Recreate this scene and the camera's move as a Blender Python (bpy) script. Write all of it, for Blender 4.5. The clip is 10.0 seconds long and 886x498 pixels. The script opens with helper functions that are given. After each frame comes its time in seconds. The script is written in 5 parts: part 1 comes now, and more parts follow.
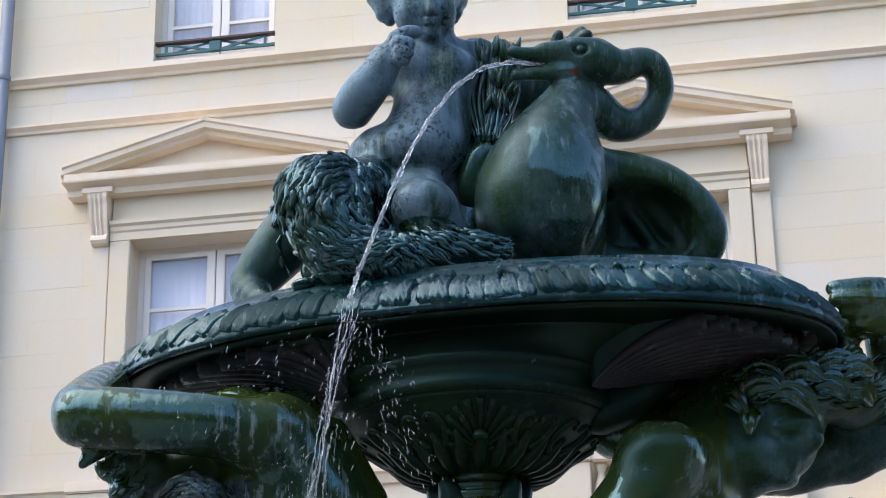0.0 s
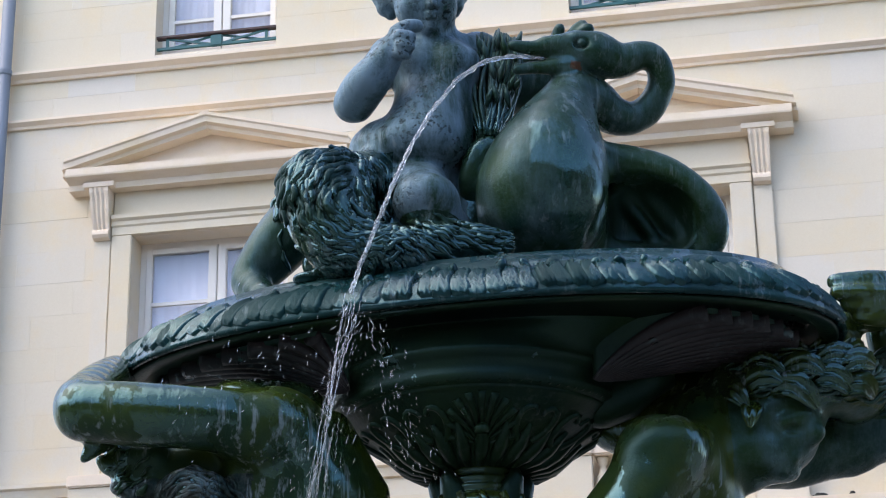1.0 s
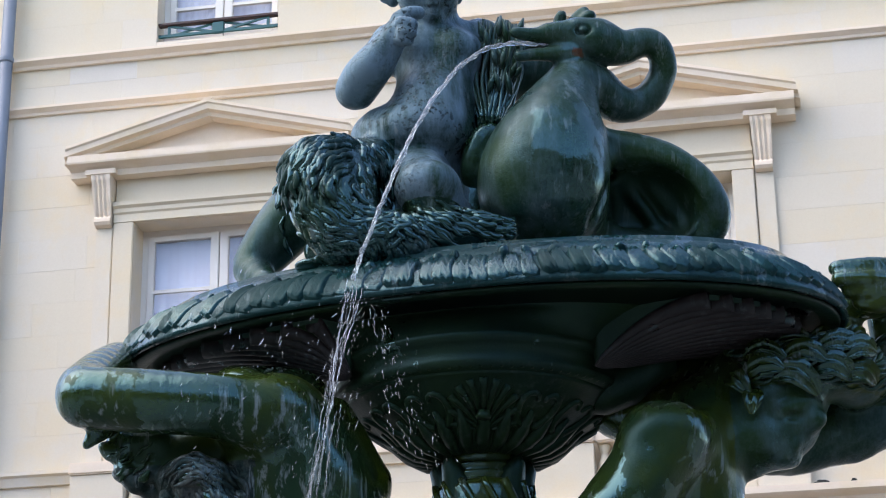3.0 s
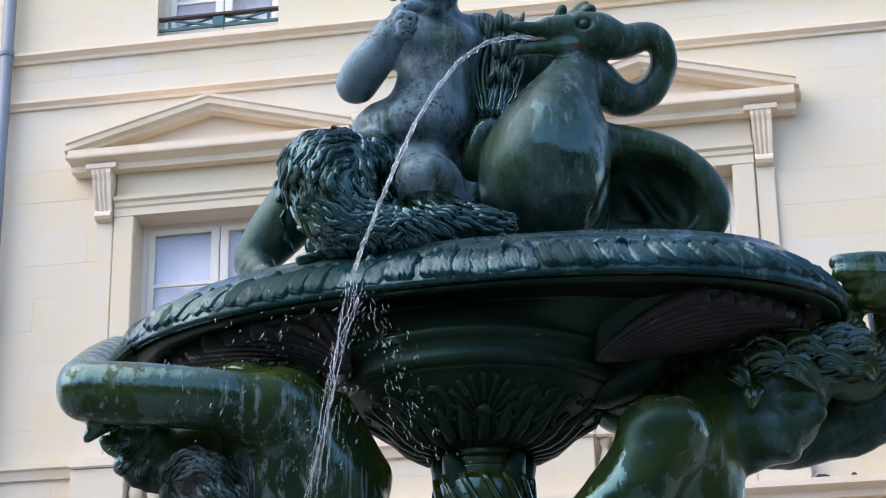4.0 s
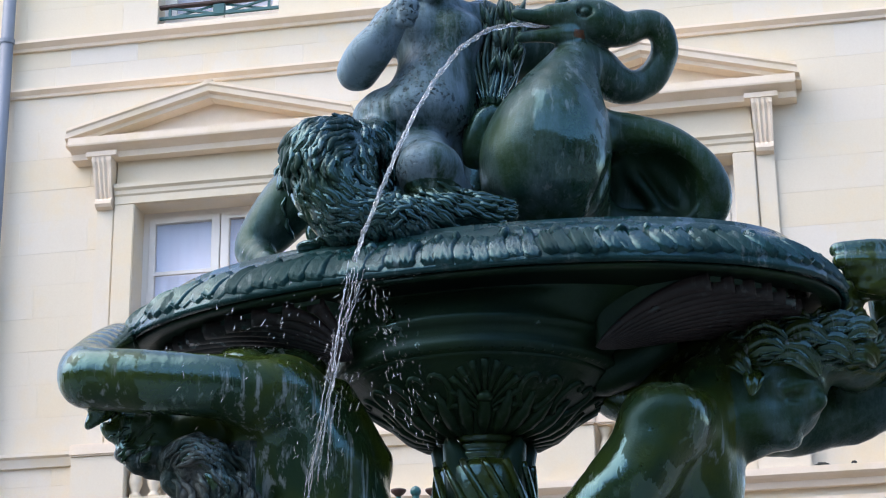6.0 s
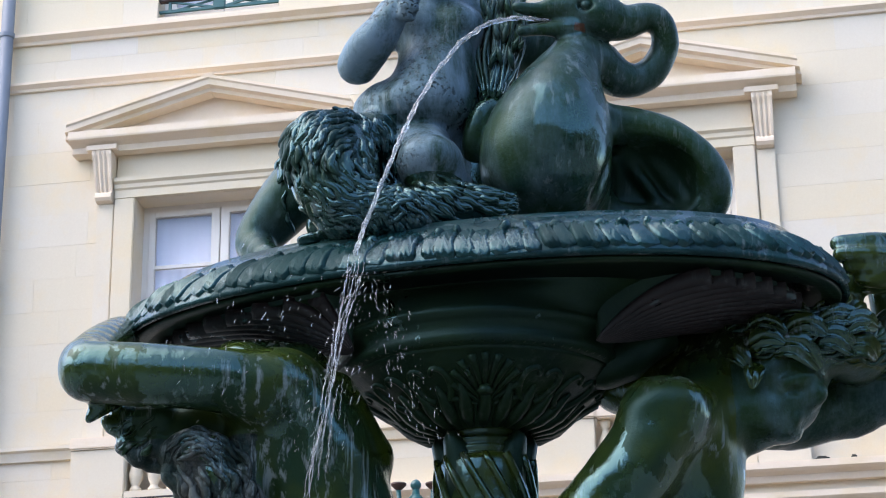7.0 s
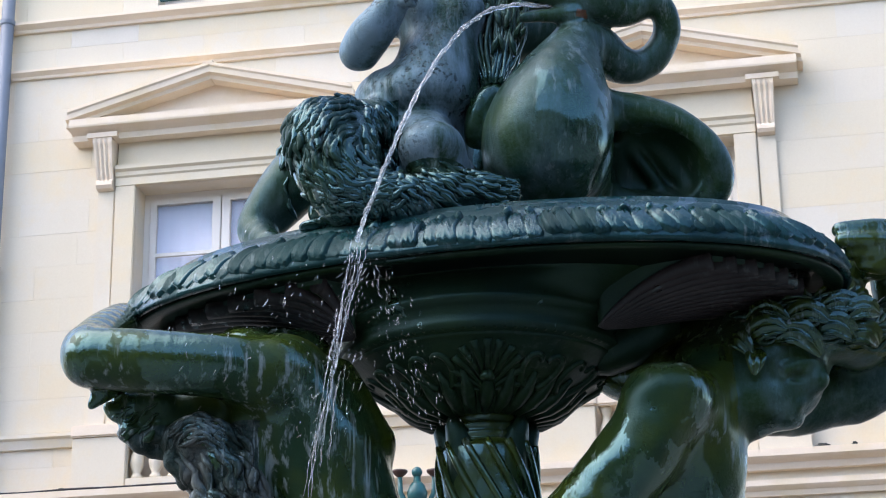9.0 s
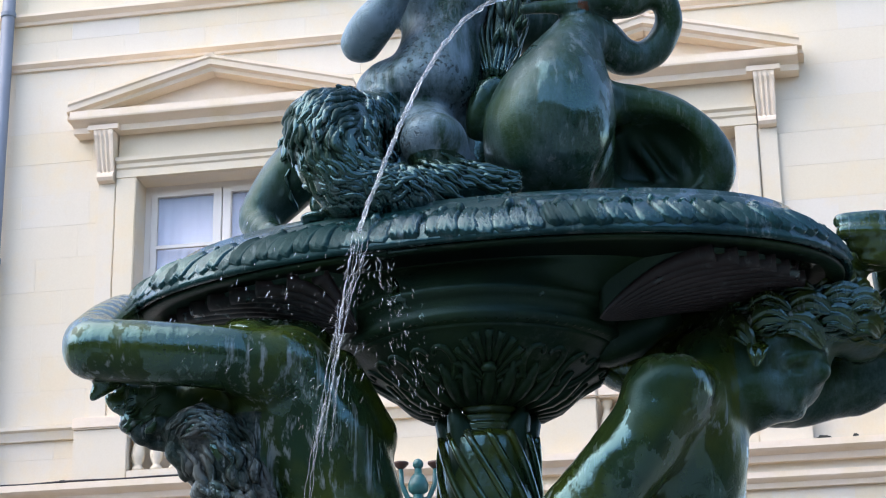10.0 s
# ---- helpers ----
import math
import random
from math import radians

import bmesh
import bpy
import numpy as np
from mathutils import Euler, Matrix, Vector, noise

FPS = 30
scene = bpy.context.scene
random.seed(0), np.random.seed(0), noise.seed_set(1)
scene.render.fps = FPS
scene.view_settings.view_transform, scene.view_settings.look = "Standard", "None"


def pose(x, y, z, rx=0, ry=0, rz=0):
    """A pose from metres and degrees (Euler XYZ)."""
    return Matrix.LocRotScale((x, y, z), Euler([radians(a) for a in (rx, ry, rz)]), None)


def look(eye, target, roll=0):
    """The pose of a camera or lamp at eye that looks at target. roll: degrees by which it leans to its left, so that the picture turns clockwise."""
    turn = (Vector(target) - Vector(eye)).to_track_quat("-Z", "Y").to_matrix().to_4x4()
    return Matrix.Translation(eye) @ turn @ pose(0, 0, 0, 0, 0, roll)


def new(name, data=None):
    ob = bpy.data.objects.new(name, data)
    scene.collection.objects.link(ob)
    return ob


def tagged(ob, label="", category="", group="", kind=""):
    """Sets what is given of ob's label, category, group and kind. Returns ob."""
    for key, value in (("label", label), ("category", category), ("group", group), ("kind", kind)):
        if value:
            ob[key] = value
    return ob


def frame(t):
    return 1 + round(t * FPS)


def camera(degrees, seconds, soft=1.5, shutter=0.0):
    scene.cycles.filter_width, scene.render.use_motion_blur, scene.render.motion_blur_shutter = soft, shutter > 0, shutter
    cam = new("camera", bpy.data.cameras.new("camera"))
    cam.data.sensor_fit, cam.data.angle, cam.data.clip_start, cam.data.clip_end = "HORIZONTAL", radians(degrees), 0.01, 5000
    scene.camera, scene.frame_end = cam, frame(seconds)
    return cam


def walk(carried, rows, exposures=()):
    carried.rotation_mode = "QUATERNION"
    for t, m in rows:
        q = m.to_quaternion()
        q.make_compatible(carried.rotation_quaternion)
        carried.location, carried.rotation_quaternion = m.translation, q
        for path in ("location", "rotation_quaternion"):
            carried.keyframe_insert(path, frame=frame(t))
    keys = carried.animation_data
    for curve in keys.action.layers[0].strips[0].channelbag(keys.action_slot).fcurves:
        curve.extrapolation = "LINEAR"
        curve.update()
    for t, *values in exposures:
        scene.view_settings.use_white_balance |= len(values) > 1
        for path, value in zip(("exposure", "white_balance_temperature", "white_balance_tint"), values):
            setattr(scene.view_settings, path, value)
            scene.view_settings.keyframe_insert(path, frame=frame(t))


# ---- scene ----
cam = camera(24.57, 10.0, soft=1.1)
# seconds, place in metres, degrees looking up, roll, turn
ROWS = [
    (0, -0.0821, -3.4945, 1.6049, 21.563, -0.906, -0.137),
    (0.5, -0.0819, -3.4952, 1.6045, 21.483, -0.945, -0.109),
    (1, -0.0817, -3.4959, 1.6040, 21.394, -0.966, -0.085),
    (1.5, -0.0816, -3.4965, 1.6036, 21.303, -0.973, -0.064),
    (2, -0.0816, -3.4971, 1.6031, 21.206, -0.969, -0.048),
    (2.5, -0.0816, -3.4977, 1.6026, 21.119, -0.958, -0.034),
    (4, -0.0819, -3.4992, 1.6011, 20.878, -0.908, -0.009),
    (4.5, -0.0821, -3.4996, 1.6005, 20.796, -0.892, -0.004),
    (5, -0.0823, -3.5000, 1.6000, 20.718, -0.879, -0.001),
    (5.5, -0.0826, -3.5004, 1.5994, 20.634, -0.869, 0.002),
    (7, -0.0839, -3.5013, 1.5977, 20.376, -0.862, 0.008),
    (7.5, -0.0844, -3.5015, 1.5971, 20.290, -0.866, 0.012),
    (8, -0.0849, -3.5017, 1.5965, 20.203, -0.872, 0.017),
    (8.5, -0.0856, -3.5019, 1.5958, 20.119, -0.877, 0.024),
    (9, -0.0862, -3.5020, 1.5952, 20.029, -0.880, 0.033),
    (9.5, -0.0869, -3.5022, 1.5945, 19.933, -0.879, 0.045),
    (10, -0.0877, -3.5022, 1.5938, 19.812, -0.870, 0.060),
]
walk(cam, [(t, pose(x, y, z, 0, 0, turn) @ pose(0, 0, 0, 90 + up, 0, 0) @ pose(0, 0, 0, 0, 0, roll)) for t, x, y, z, up, roll, turn in ROWS], [(0.0, 1.70, 7050, 15.5), (10.0, 1.97, 7050, 15.5)])

# ---- world and light: a bright, thinly overcast day ----
world = bpy.data.worlds.new("sky")
scene.world = world
world.use_nodes = True
wn = world.node_tree
sky = wn.nodes.new("ShaderNodeTexSky")
sky.sky_type = "NISHITA"
sky.sun_disc = False
sky.sun_elevation, sky.sun_rotation = radians(50), radians(-102)
sky.air_density, sky.dust_density, sky.ozone_density = 1.0, 1.2, 3.0
wn.links.new(sky.outputs[0], wn.nodes["Background"].inputs[0])
wn.nodes["Background"].inputs[1].default_value = 0.15
sun = new("sun", bpy.data.lights.new("sun", "SUN"))
sun.data.energy, sun.data.angle, sun.data.color = 0.85, radians(75), (1.0, 0.96, 0.9)
sun.matrix_world = look((-22, -5, 27), (0, 0, 0))


# ---- materials ----
def material(name):
    m = bpy.data.materials.new(name)
    m.use_nodes = True
    return m, m.node_tree, m.node_tree.nodes["Principled BSDF"]


def node(nt, kind, ins=None, **props):
    n = nt.nodes.new("ShaderNode" + kind)
    for key, value in (ins or {}).items():
        if isinstance(value, bpy.types.NodeSocket):
            nt.links.new(value, n.inputs[key])
        else:
            n.inputs[key].default_value = value
    if "blend_type" in props:
        n.blend_type = props["blend_type"]
    if "data_type" in props:
        n.data_type = props["data_type"]
    if "operation" in props:
        n.operation = props["operation"]
    return n


def noise_tex(nt, co, scale, detail=4.0, rough=0.55, stretch=None):
    if stretch:
        co = node(nt, "Mapping", {"Vector": co, "Scale": stretch}).outputs[0]
    return node(nt, "TexNoise", {"Vector": co, "Scale": scale, "Detail": detail, "Roughness": rough}).outputs[0]


def ramp(nt, fac, stops):
    r = nt.nodes.new("ShaderNodeValToRGB")
    nt.links.new(fac, r.inputs[0])
    els = r.color_ramp.elements
    while len(els) < len(stops):
        els.new(0.5)
    for e, (p, c) in zip(els, stops):
        e.position, e.color = p, (c if len(c) == 4 else (*c, 1)) if isinstance(c, tuple) else (c, c, c, 1)
    return r.outputs[0]


def mix(nt, fac, a, b, mode="MIX"):
    n = nt.nodes.new("ShaderNodeMix")
    n.data_type, n.blend_type = "RGBA", mode
    for i, v in ((0, fac), (6, a), (7, b)):
        if isinstance(v, bpy.types.NodeSocket):
            nt.links.new(v, n.inputs[i])
        else:
            n.inputs[i].default_value = (*v, 1) if isinstance(v, tuple) else v
    return n.outputs[2]


def bump(nt, bsdf, height, strength, distance):
    b = node(nt, "Bump", {"Height": height, "Strength": strength, "Distance": distance})
    nt.links.new(b.outputs[0], bsdf.inputs["Normal"])


def coords(nt, space="Object"):
    return nt.nodes.new("ShaderNodeTexCoord").outputs[space]


def world_coords(nt):
    return nt.nodes.new("ShaderNodeNewGeometry").outputs["Position"]


def stone_material(name, pale, warm, per_block=True, grime=0.25):
    m, nt, bsdf = material(name)
    co = world_coords(nt)
    big = noise_tex(nt, co, 0.9, 3)
    fine = noise_tex(nt, co, 60, 5, 0.7)
    streak = noise_tex(nt, co, 5, 4, 0.6, (1.0, 1.0, 0.12))
    if per_block:
        rnd = nt.nodes.new("ShaderNodeObjectInfo").outputs["Random"]
        tone = mix(nt, ramp(nt, rnd, [(0.0, 0.0), (0.5, 0.25), (0.85, 0.55), (1.0, 0.9)]), warm, pale)
    else:
        tone = mix(nt, 0.45, warm, pale)
    tone = mix(nt, ramp(nt, big, [(0.35, 0.0), (0.7, 0.55)]), tone, warm)
    stain = noise_tex(nt, co, 2.3, 5, 0.65)
    tone = mix(nt, ramp(nt, stain, [(0.50, 0.0), (0.66, 0.6)]), tone, (0.73, 0.585, 0.365))
    tone = mix(nt, ramp(nt, streak, [(0.5, 0.0), (0.8, grime)]), tone, (0.36, 0.27, 0.17))
    tone = mix(nt, 0.12, tone, mix(nt, fine, (0.3, 0.25, 0.18), (0.95, 0.9, 0.82)), "MIX")
    nt.links.new(tone, bsdf.inputs["Base Color"])
    bsdf.inputs["Roughness"].default_value = 0.88
    bump(nt, bsdf, fine, 0.25, 0.004)
    return m


STONE = stone_material("limestone_blocks", (0.675, 0.622, 0.540), (0.695, 0.595, 0.425), True, 0.05)
TRIM = stone_material("limestone_trim", (0.80, 0.69, 0.57), (0.78, 0.63, 0.455), False, 0.06)
MORTAR = stone_material("mortar", (0.675, 0.617, 0.525), (0.68, 0.585, 0.44), False, 0.05)


def bronze_material(name, wet, bloom, deep=(0.005, 0.024, 0.019), green=(0.013, 0.036, 0.014), bloom_colour=(0.06, 0.11, 0.13), cover=0.5, pitted=0.5, lime=0.5, grain=0.3, dull=0.5, gleam=0.9, brim=0.012):
    """Patinated bronze. wet: how much of it a film of water covers; bloom: strength of the blue-grey weathering; cover: how much of it lies there;
    pitted: depth of the casting pits; lime: strength of the pale runs that dried water leaves; dull: roughness where it is dry; gleam: how strongly wet places mirror; brim: how gently the wet places end."""
    m, nt, bsdf = material(name)
    co = world_coords(nt)
    big = noise_tex(nt, co, 6, 4)
    run = noise_tex(nt, co, 15, 6, 0.7, (1.0, 1.0, 0.25))
    fine = noise_tex(nt, co, 170, 4, 0.7)
    pits = noise_tex(nt, co, 125, 3, 0.6)
    patch = noise_tex(nt, co, 10, 3, 0.6)
    holes = mix(nt, ramp(nt, patch, [(0.44, 0.0), (0.62, pitted)]), (0.0, 0.0, 0.0), ramp(nt, pits, [(0.40, 1.0), (0.47, 0.0)]))
    streaks = mix(nt, ramp(nt, noise_tex(nt, co, 5.5, 3, 0.6), [(0.47, 0.0), (0.57, 1.0)]), (0.0, 0.0, 0.0), ramp(nt, noise_tex(nt, co, 75, 4, 0.65, (1.0, 1.0, 0.09)), [(0.55, 0.0), (0.66, lime)]))
    tone = mix(nt, ramp(nt, big, [(0.38, 0.0), (0.62, 1.0)]), deep, green)
    tone = mix(nt, ramp(nt, run, [(0.62 - 0.35 * cover, 0.0), (0.86 - 0.4 * cover, bloom)]), tone, bloom_colour)
    tone = mix(nt, ramp(nt, fine, [(0.45, 0.0), (0.75, 0.35 * bloom)]), tone, bloom_colour)
    tone = mix(nt, streaks, tone, (0.24, 0.30, 0.31))
    tone = mix(nt, ramp(nt, pits, [(0.66, 0.0), (0.74, 0.3)]), tone, (0.05, 0.052, 0.026))
    tone = mix(nt, holes, tone, (0.004, 0.006, 0.005))
    nt.links.new(tone, bsdf.inputs["Base Color"])
    bsdf.inputs["Metallic"].default_value = 0.0
    edge = 0.66 - 0.30 * wet
    film = ramp(nt, noise_tex(nt, co, 7, 6, 0.62, (1.0, 1.0, 0.55)), [(edge, 0.0), (edge + brim, 1.0)])
    nt.links.new(mix(nt, film, (dull, dull, dull), (0.07, 0.07, 0.07)), bsdf.inputs["Roughness"])
    nt.links.new(mix(nt, film, (0.26, 0.26, 0.26), (gleam, gleam, gleam)), bsdf.inputs["Specular IOR Level"])
    bsdf.inputs["IOR"].default_value = 1.5
    bsdf.inputs["Specular Tint"].default_value = (0.42, 0.86, 0.95, 1)
    swell = noise_tex(nt, co, 42, 4, 0.55, (1.0, 1.0, 0.45))
    rise = mix(nt, 0.5, mix(nt, 0.55, fine, run), swell)
    rise = mix(nt, holes, rise, (0.0, 0.0, 0.0))
    rise = mix(nt, mix(nt, film, (0.0, 0.0, 0.0), (0.4, 0.4, 0.4)), rise, swell)
    bump(nt, bsdf, rise, grain, 0.007)
    return m


BRONZE_WET = bronze_material("wet_bronze", 0.66, 0.15, deep=(0.011, 0.030, 0.011), green=(0.036, 0.054, 0.004), bloom_colour=(0.04, 0.09, 0.09), cover=0.2, lime=0.6, pitted=0.2, grain=0.34, dull=0.30, gleam=1.0)
# the bronze with shade put into its colour, for undersides and recesses
BRONZE_SHADED = bronze_material("shaded_bronze", 0.08, 0.10, deep=(0.006, 0.018, 0.011), green=(0.011, 0.028, 0.010), cover=0.1, lime=0.1, pitted=0.2, dull=0.42)
BRONZE_DRY = bronze_material("weathered_bronze", 0.42, 0.95, bloom_colour=(0.125, 0.200, 0.250), cover=0.74, pitted=1.0, lime=0.4, grain=0.6, dull=0.38, brim=0.12)
BRONZE_SHAG = bronze_material("shaggy_bronze", 0.85, 0.25, deep=(0.004, 0.020, 0.019), green=(0.010, 0.028, 0.012), bloom_colour=(0.04, 0.085, 0.10), cover=0.4, lime=0.3, pitted=0.1, gleam=0.95, brim=0.03)
BRONZE_BIRD = bronze_material("damp_bronze", 0.40, 0.55, deep=(0.005, 0.024, 0.017), green=(0.016, 0.040, 0.010), bloom_colour=(0.075, 0.130, 0.145), cover=0.45, lime=0.3, pitted=0.25, dull=0.34, brim=0.05)
BRONZE_BEARD = bronze_material("crusted_bronze", 0.6, 0.5, deep=(0.006, 0.014, 0.011), green=(0.012, 0.022, 0.012), bloom_colour=(0.17, 0.18, 0.175), cover=0.5, lime=0.9, pitted=0.9, grain=0.6, brim=0.05)
BRONZE_RIB = bronze_material("brown_bronze", 0.15, 0.3, deep=(0.022, 0.019, 0.020), green=(0.034, 0.028, 0.029), bloom_colour=(0.07, 0.064, 0.067), cover=0.4, lime=0.2, pitted=0.3)
BRONZE_RUST = bronze_material("rust_stained_bronze", 0.2, 0.8, deep=(0.006, 0.026, 0.020), green=(0.040, 0.030, 0.012), bloom_colour=(0.17, 0.045, 0.012), cover=0.45, lime=0.1, pitted=0.5)
BRONZE_RIM = bronze_material("rim_bronze", 0.60, 0.2, deep=(0.003, 0.020, 0.022), green=(0.005, 0.032, 0.032), bloom_colour=(0.025, 0.08, 0.09), cover=0.3, lime=0.3, pitted=0.3, grain=0.6, gleam=0.55, brim=0.02)


def plain(name, colour, rough=0.5, metal=0.0, vary=0.15, scale=20):
    m, nt, bsdf = material(name)
    n = noise_tex(nt, world_coords(nt), scale, 4)
    dark = tuple(c * (1 - vary) for c in colour)
    nt.links.new(mix(nt, n, dark, colour), bsdf.inputs["Base Color"])
    bsdf.inputs["Roughness"].default_value, bsdf.inputs["Metallic"].default_value = rough, metal
    return m


PAINT_WHITE = plain("white_window_paint", (0.80, 0.75, 0.67), 0.45, 0, 0.06, 6)
PAINT_TEAL = plain("teal_paint", (0.012, 0.11, 0.11), 0.4, 0, 0.3, 30)
WOOD_DARK = plain("dark_handrail", (0.055, 0.022, 0.014), 0.5, 0, 0.4, 40)
ZINC = plain("zinc_grey", (0.20, 0.235, 0.28), 0.6, 0.1, 0.25, 5)
FABRIC = plain("white_curtain", (0.88, 0.88, 0.92), 0.9, 0, 0.04, 3)
# grey that carries the dimness of the rooms in its colour
ROOM_DIM = plain("dimmed_room", (0.10, 0.10, 0.11), 0.9, 0, 0.2, 2)
CABLE = plain("black_cable", (0.012, 0.012, 0.014), 0.6)
PAVING = plain("grey_paving", (0.21, 0.195, 0.175), 0.85, 0, 0.35, 1.5)
BLOCKER_DULL = plain("dull_blocker", (0.085, 0.085, 0.075), 0.9, 0, 0.25, 0.7)
ROCK = plain("dark_stone", (0.05, 0.05, 0.045), 0.8, 0, 0.4, 6)

GLASS, gnt, gbsdf = material("window_glass")
gbsdf.inputs["Base Color"].default_value = (0.94, 0.95, 1.0, 1)
gbsdf.inputs["Transmission Weight"].default_value = 1.0
gbsdf.inputs["Roughness"].default_value = 0.02
gbsdf.inputs["IOR"].default_value = 1.5
WATER, wnt, wbsdf = material("water")
wbsdf.inputs["Base Color"].default_value = (0.95, 0.99, 1.0, 1)
wbsdf.inputs["Transmission Weight"].default_value = 0.86
wbsdf.inputs["Roughness"].default_value = 0.04
wbsdf.inputs["IOR"].default_value = 1.33


# ---- mesh helpers ----
def mesh_object(name, bm, mat, smooth=False):
    me = bpy.data.meshes.new(name)
    bmesh.ops.recalc_face_normals(bm, faces=bm.faces)
    bm.to_mesh(me)
    bm.free()
    me.materials.append(mat)
    if smooth:
        me.polygons.foreach_set("use_smooth", [True] * len(me.polygons))
    return new(name, me)


def part(name, bm, mat, parent, label="", smooth=False):
    ob = mesh_object(name, bm, mat, smooth)
    ob.parent = parent
    return tagged(ob, label) if label else ob


def box(bm, x0, x1, y0, y1, z0, z1):
    v = [bm.verts.new(p) for p in ((x0, y0, z0), (x1, y0, z0), (x1, y1, z0), (x0, y1, z0), (x0, y0, z1), (x1, y0, z1), (x1, y1, z1), (x0, y1, z1))]
    for f in ((0, 3, 2, 1), (4, 5, 6, 7), (0, 1, 5, 4), (1, 2, 6, 5), (2, 3, 7, 6), (3, 0, 4, 7)):
        bm.faces.new([v[i] for i in f])
    return bm


def boxed(*a, bevel=0.0):
    bm = box(bmesh.new(), *a)
    if bevel:
        bmesh.ops.bevel(bm, geom=bm.edges[:], offset=bevel, segments=2, affect="EDGES")
    return bm


def sweep_profile(bm, profile, a, b, up=(0, 0, 1), out=(0, -1, 0)):
    """A moulding from a to b: profile holds (projection, height) pairs, closed."""
    a, b, up, out = Vector(a), Vector(b), Vector(up), Vector(out)
    n = len(profile)
    rows = [[bm.verts.new(p + out * o + up * h) for o, h in profile] for p in (a, b)]
    for i in range(n):
        j = (i + 1) % n
        bm.faces.new((rows[0][i], rows[0][j], rows[1][j], rows[1][i]))
    bm.faces.new(rows[0][::-1])
    bm.faces.new(rows[1])
    return bm


def lathe(bm, profile, seg=24, centre=(0, 0, 0)):
    cx, cy, cz = centre
    rows = []
    for r, z in profile:
        rows.append([bm.verts.new((cx + r * math.cos(i / seg * math.tau), cy + r * math.sin(i / seg * math.tau), cz + z)) for i in range(seg)])
    for a, b in zip(rows, rows[1:]):
        for i in range(seg):
            j = (i + 1) % seg
            bm.faces.new((a[i], a[j], b[j], b[i]))
    bm.faces.new(rows[0][::-1])
    bm.faces.new(rows[-1])
    return bm


def tube(bm, points, radii, seg=8):
    """A round tube through the points with the radii."""
    pts = [Vector(p) for p in points]
    rows = []
    for i, p in enumerate(pts):
        d = (pts[min(i + 1, len(pts) - 1)] - pts[max(i - 1, 0)]).normalized()
        s = d.cross(Vector((0.1, 1, 0.05))).normalized()
        u = s.cross(d)
        rows.append([bm.verts.new(p + (s * math.cos(k / seg * math.tau) + u * math.sin(k / seg * math.tau)) * radii[i]) for k in range(seg)])
    for a, b in zip(rows, rows[1:]):
        for k in range(seg):
            bm.faces.new((a[k], a[(k + 1) % seg], b[(k + 1) % seg], b[k]))
    bm.faces.new(rows[0][::-1])
    bm.faces.new(rows[-1])
    return bm


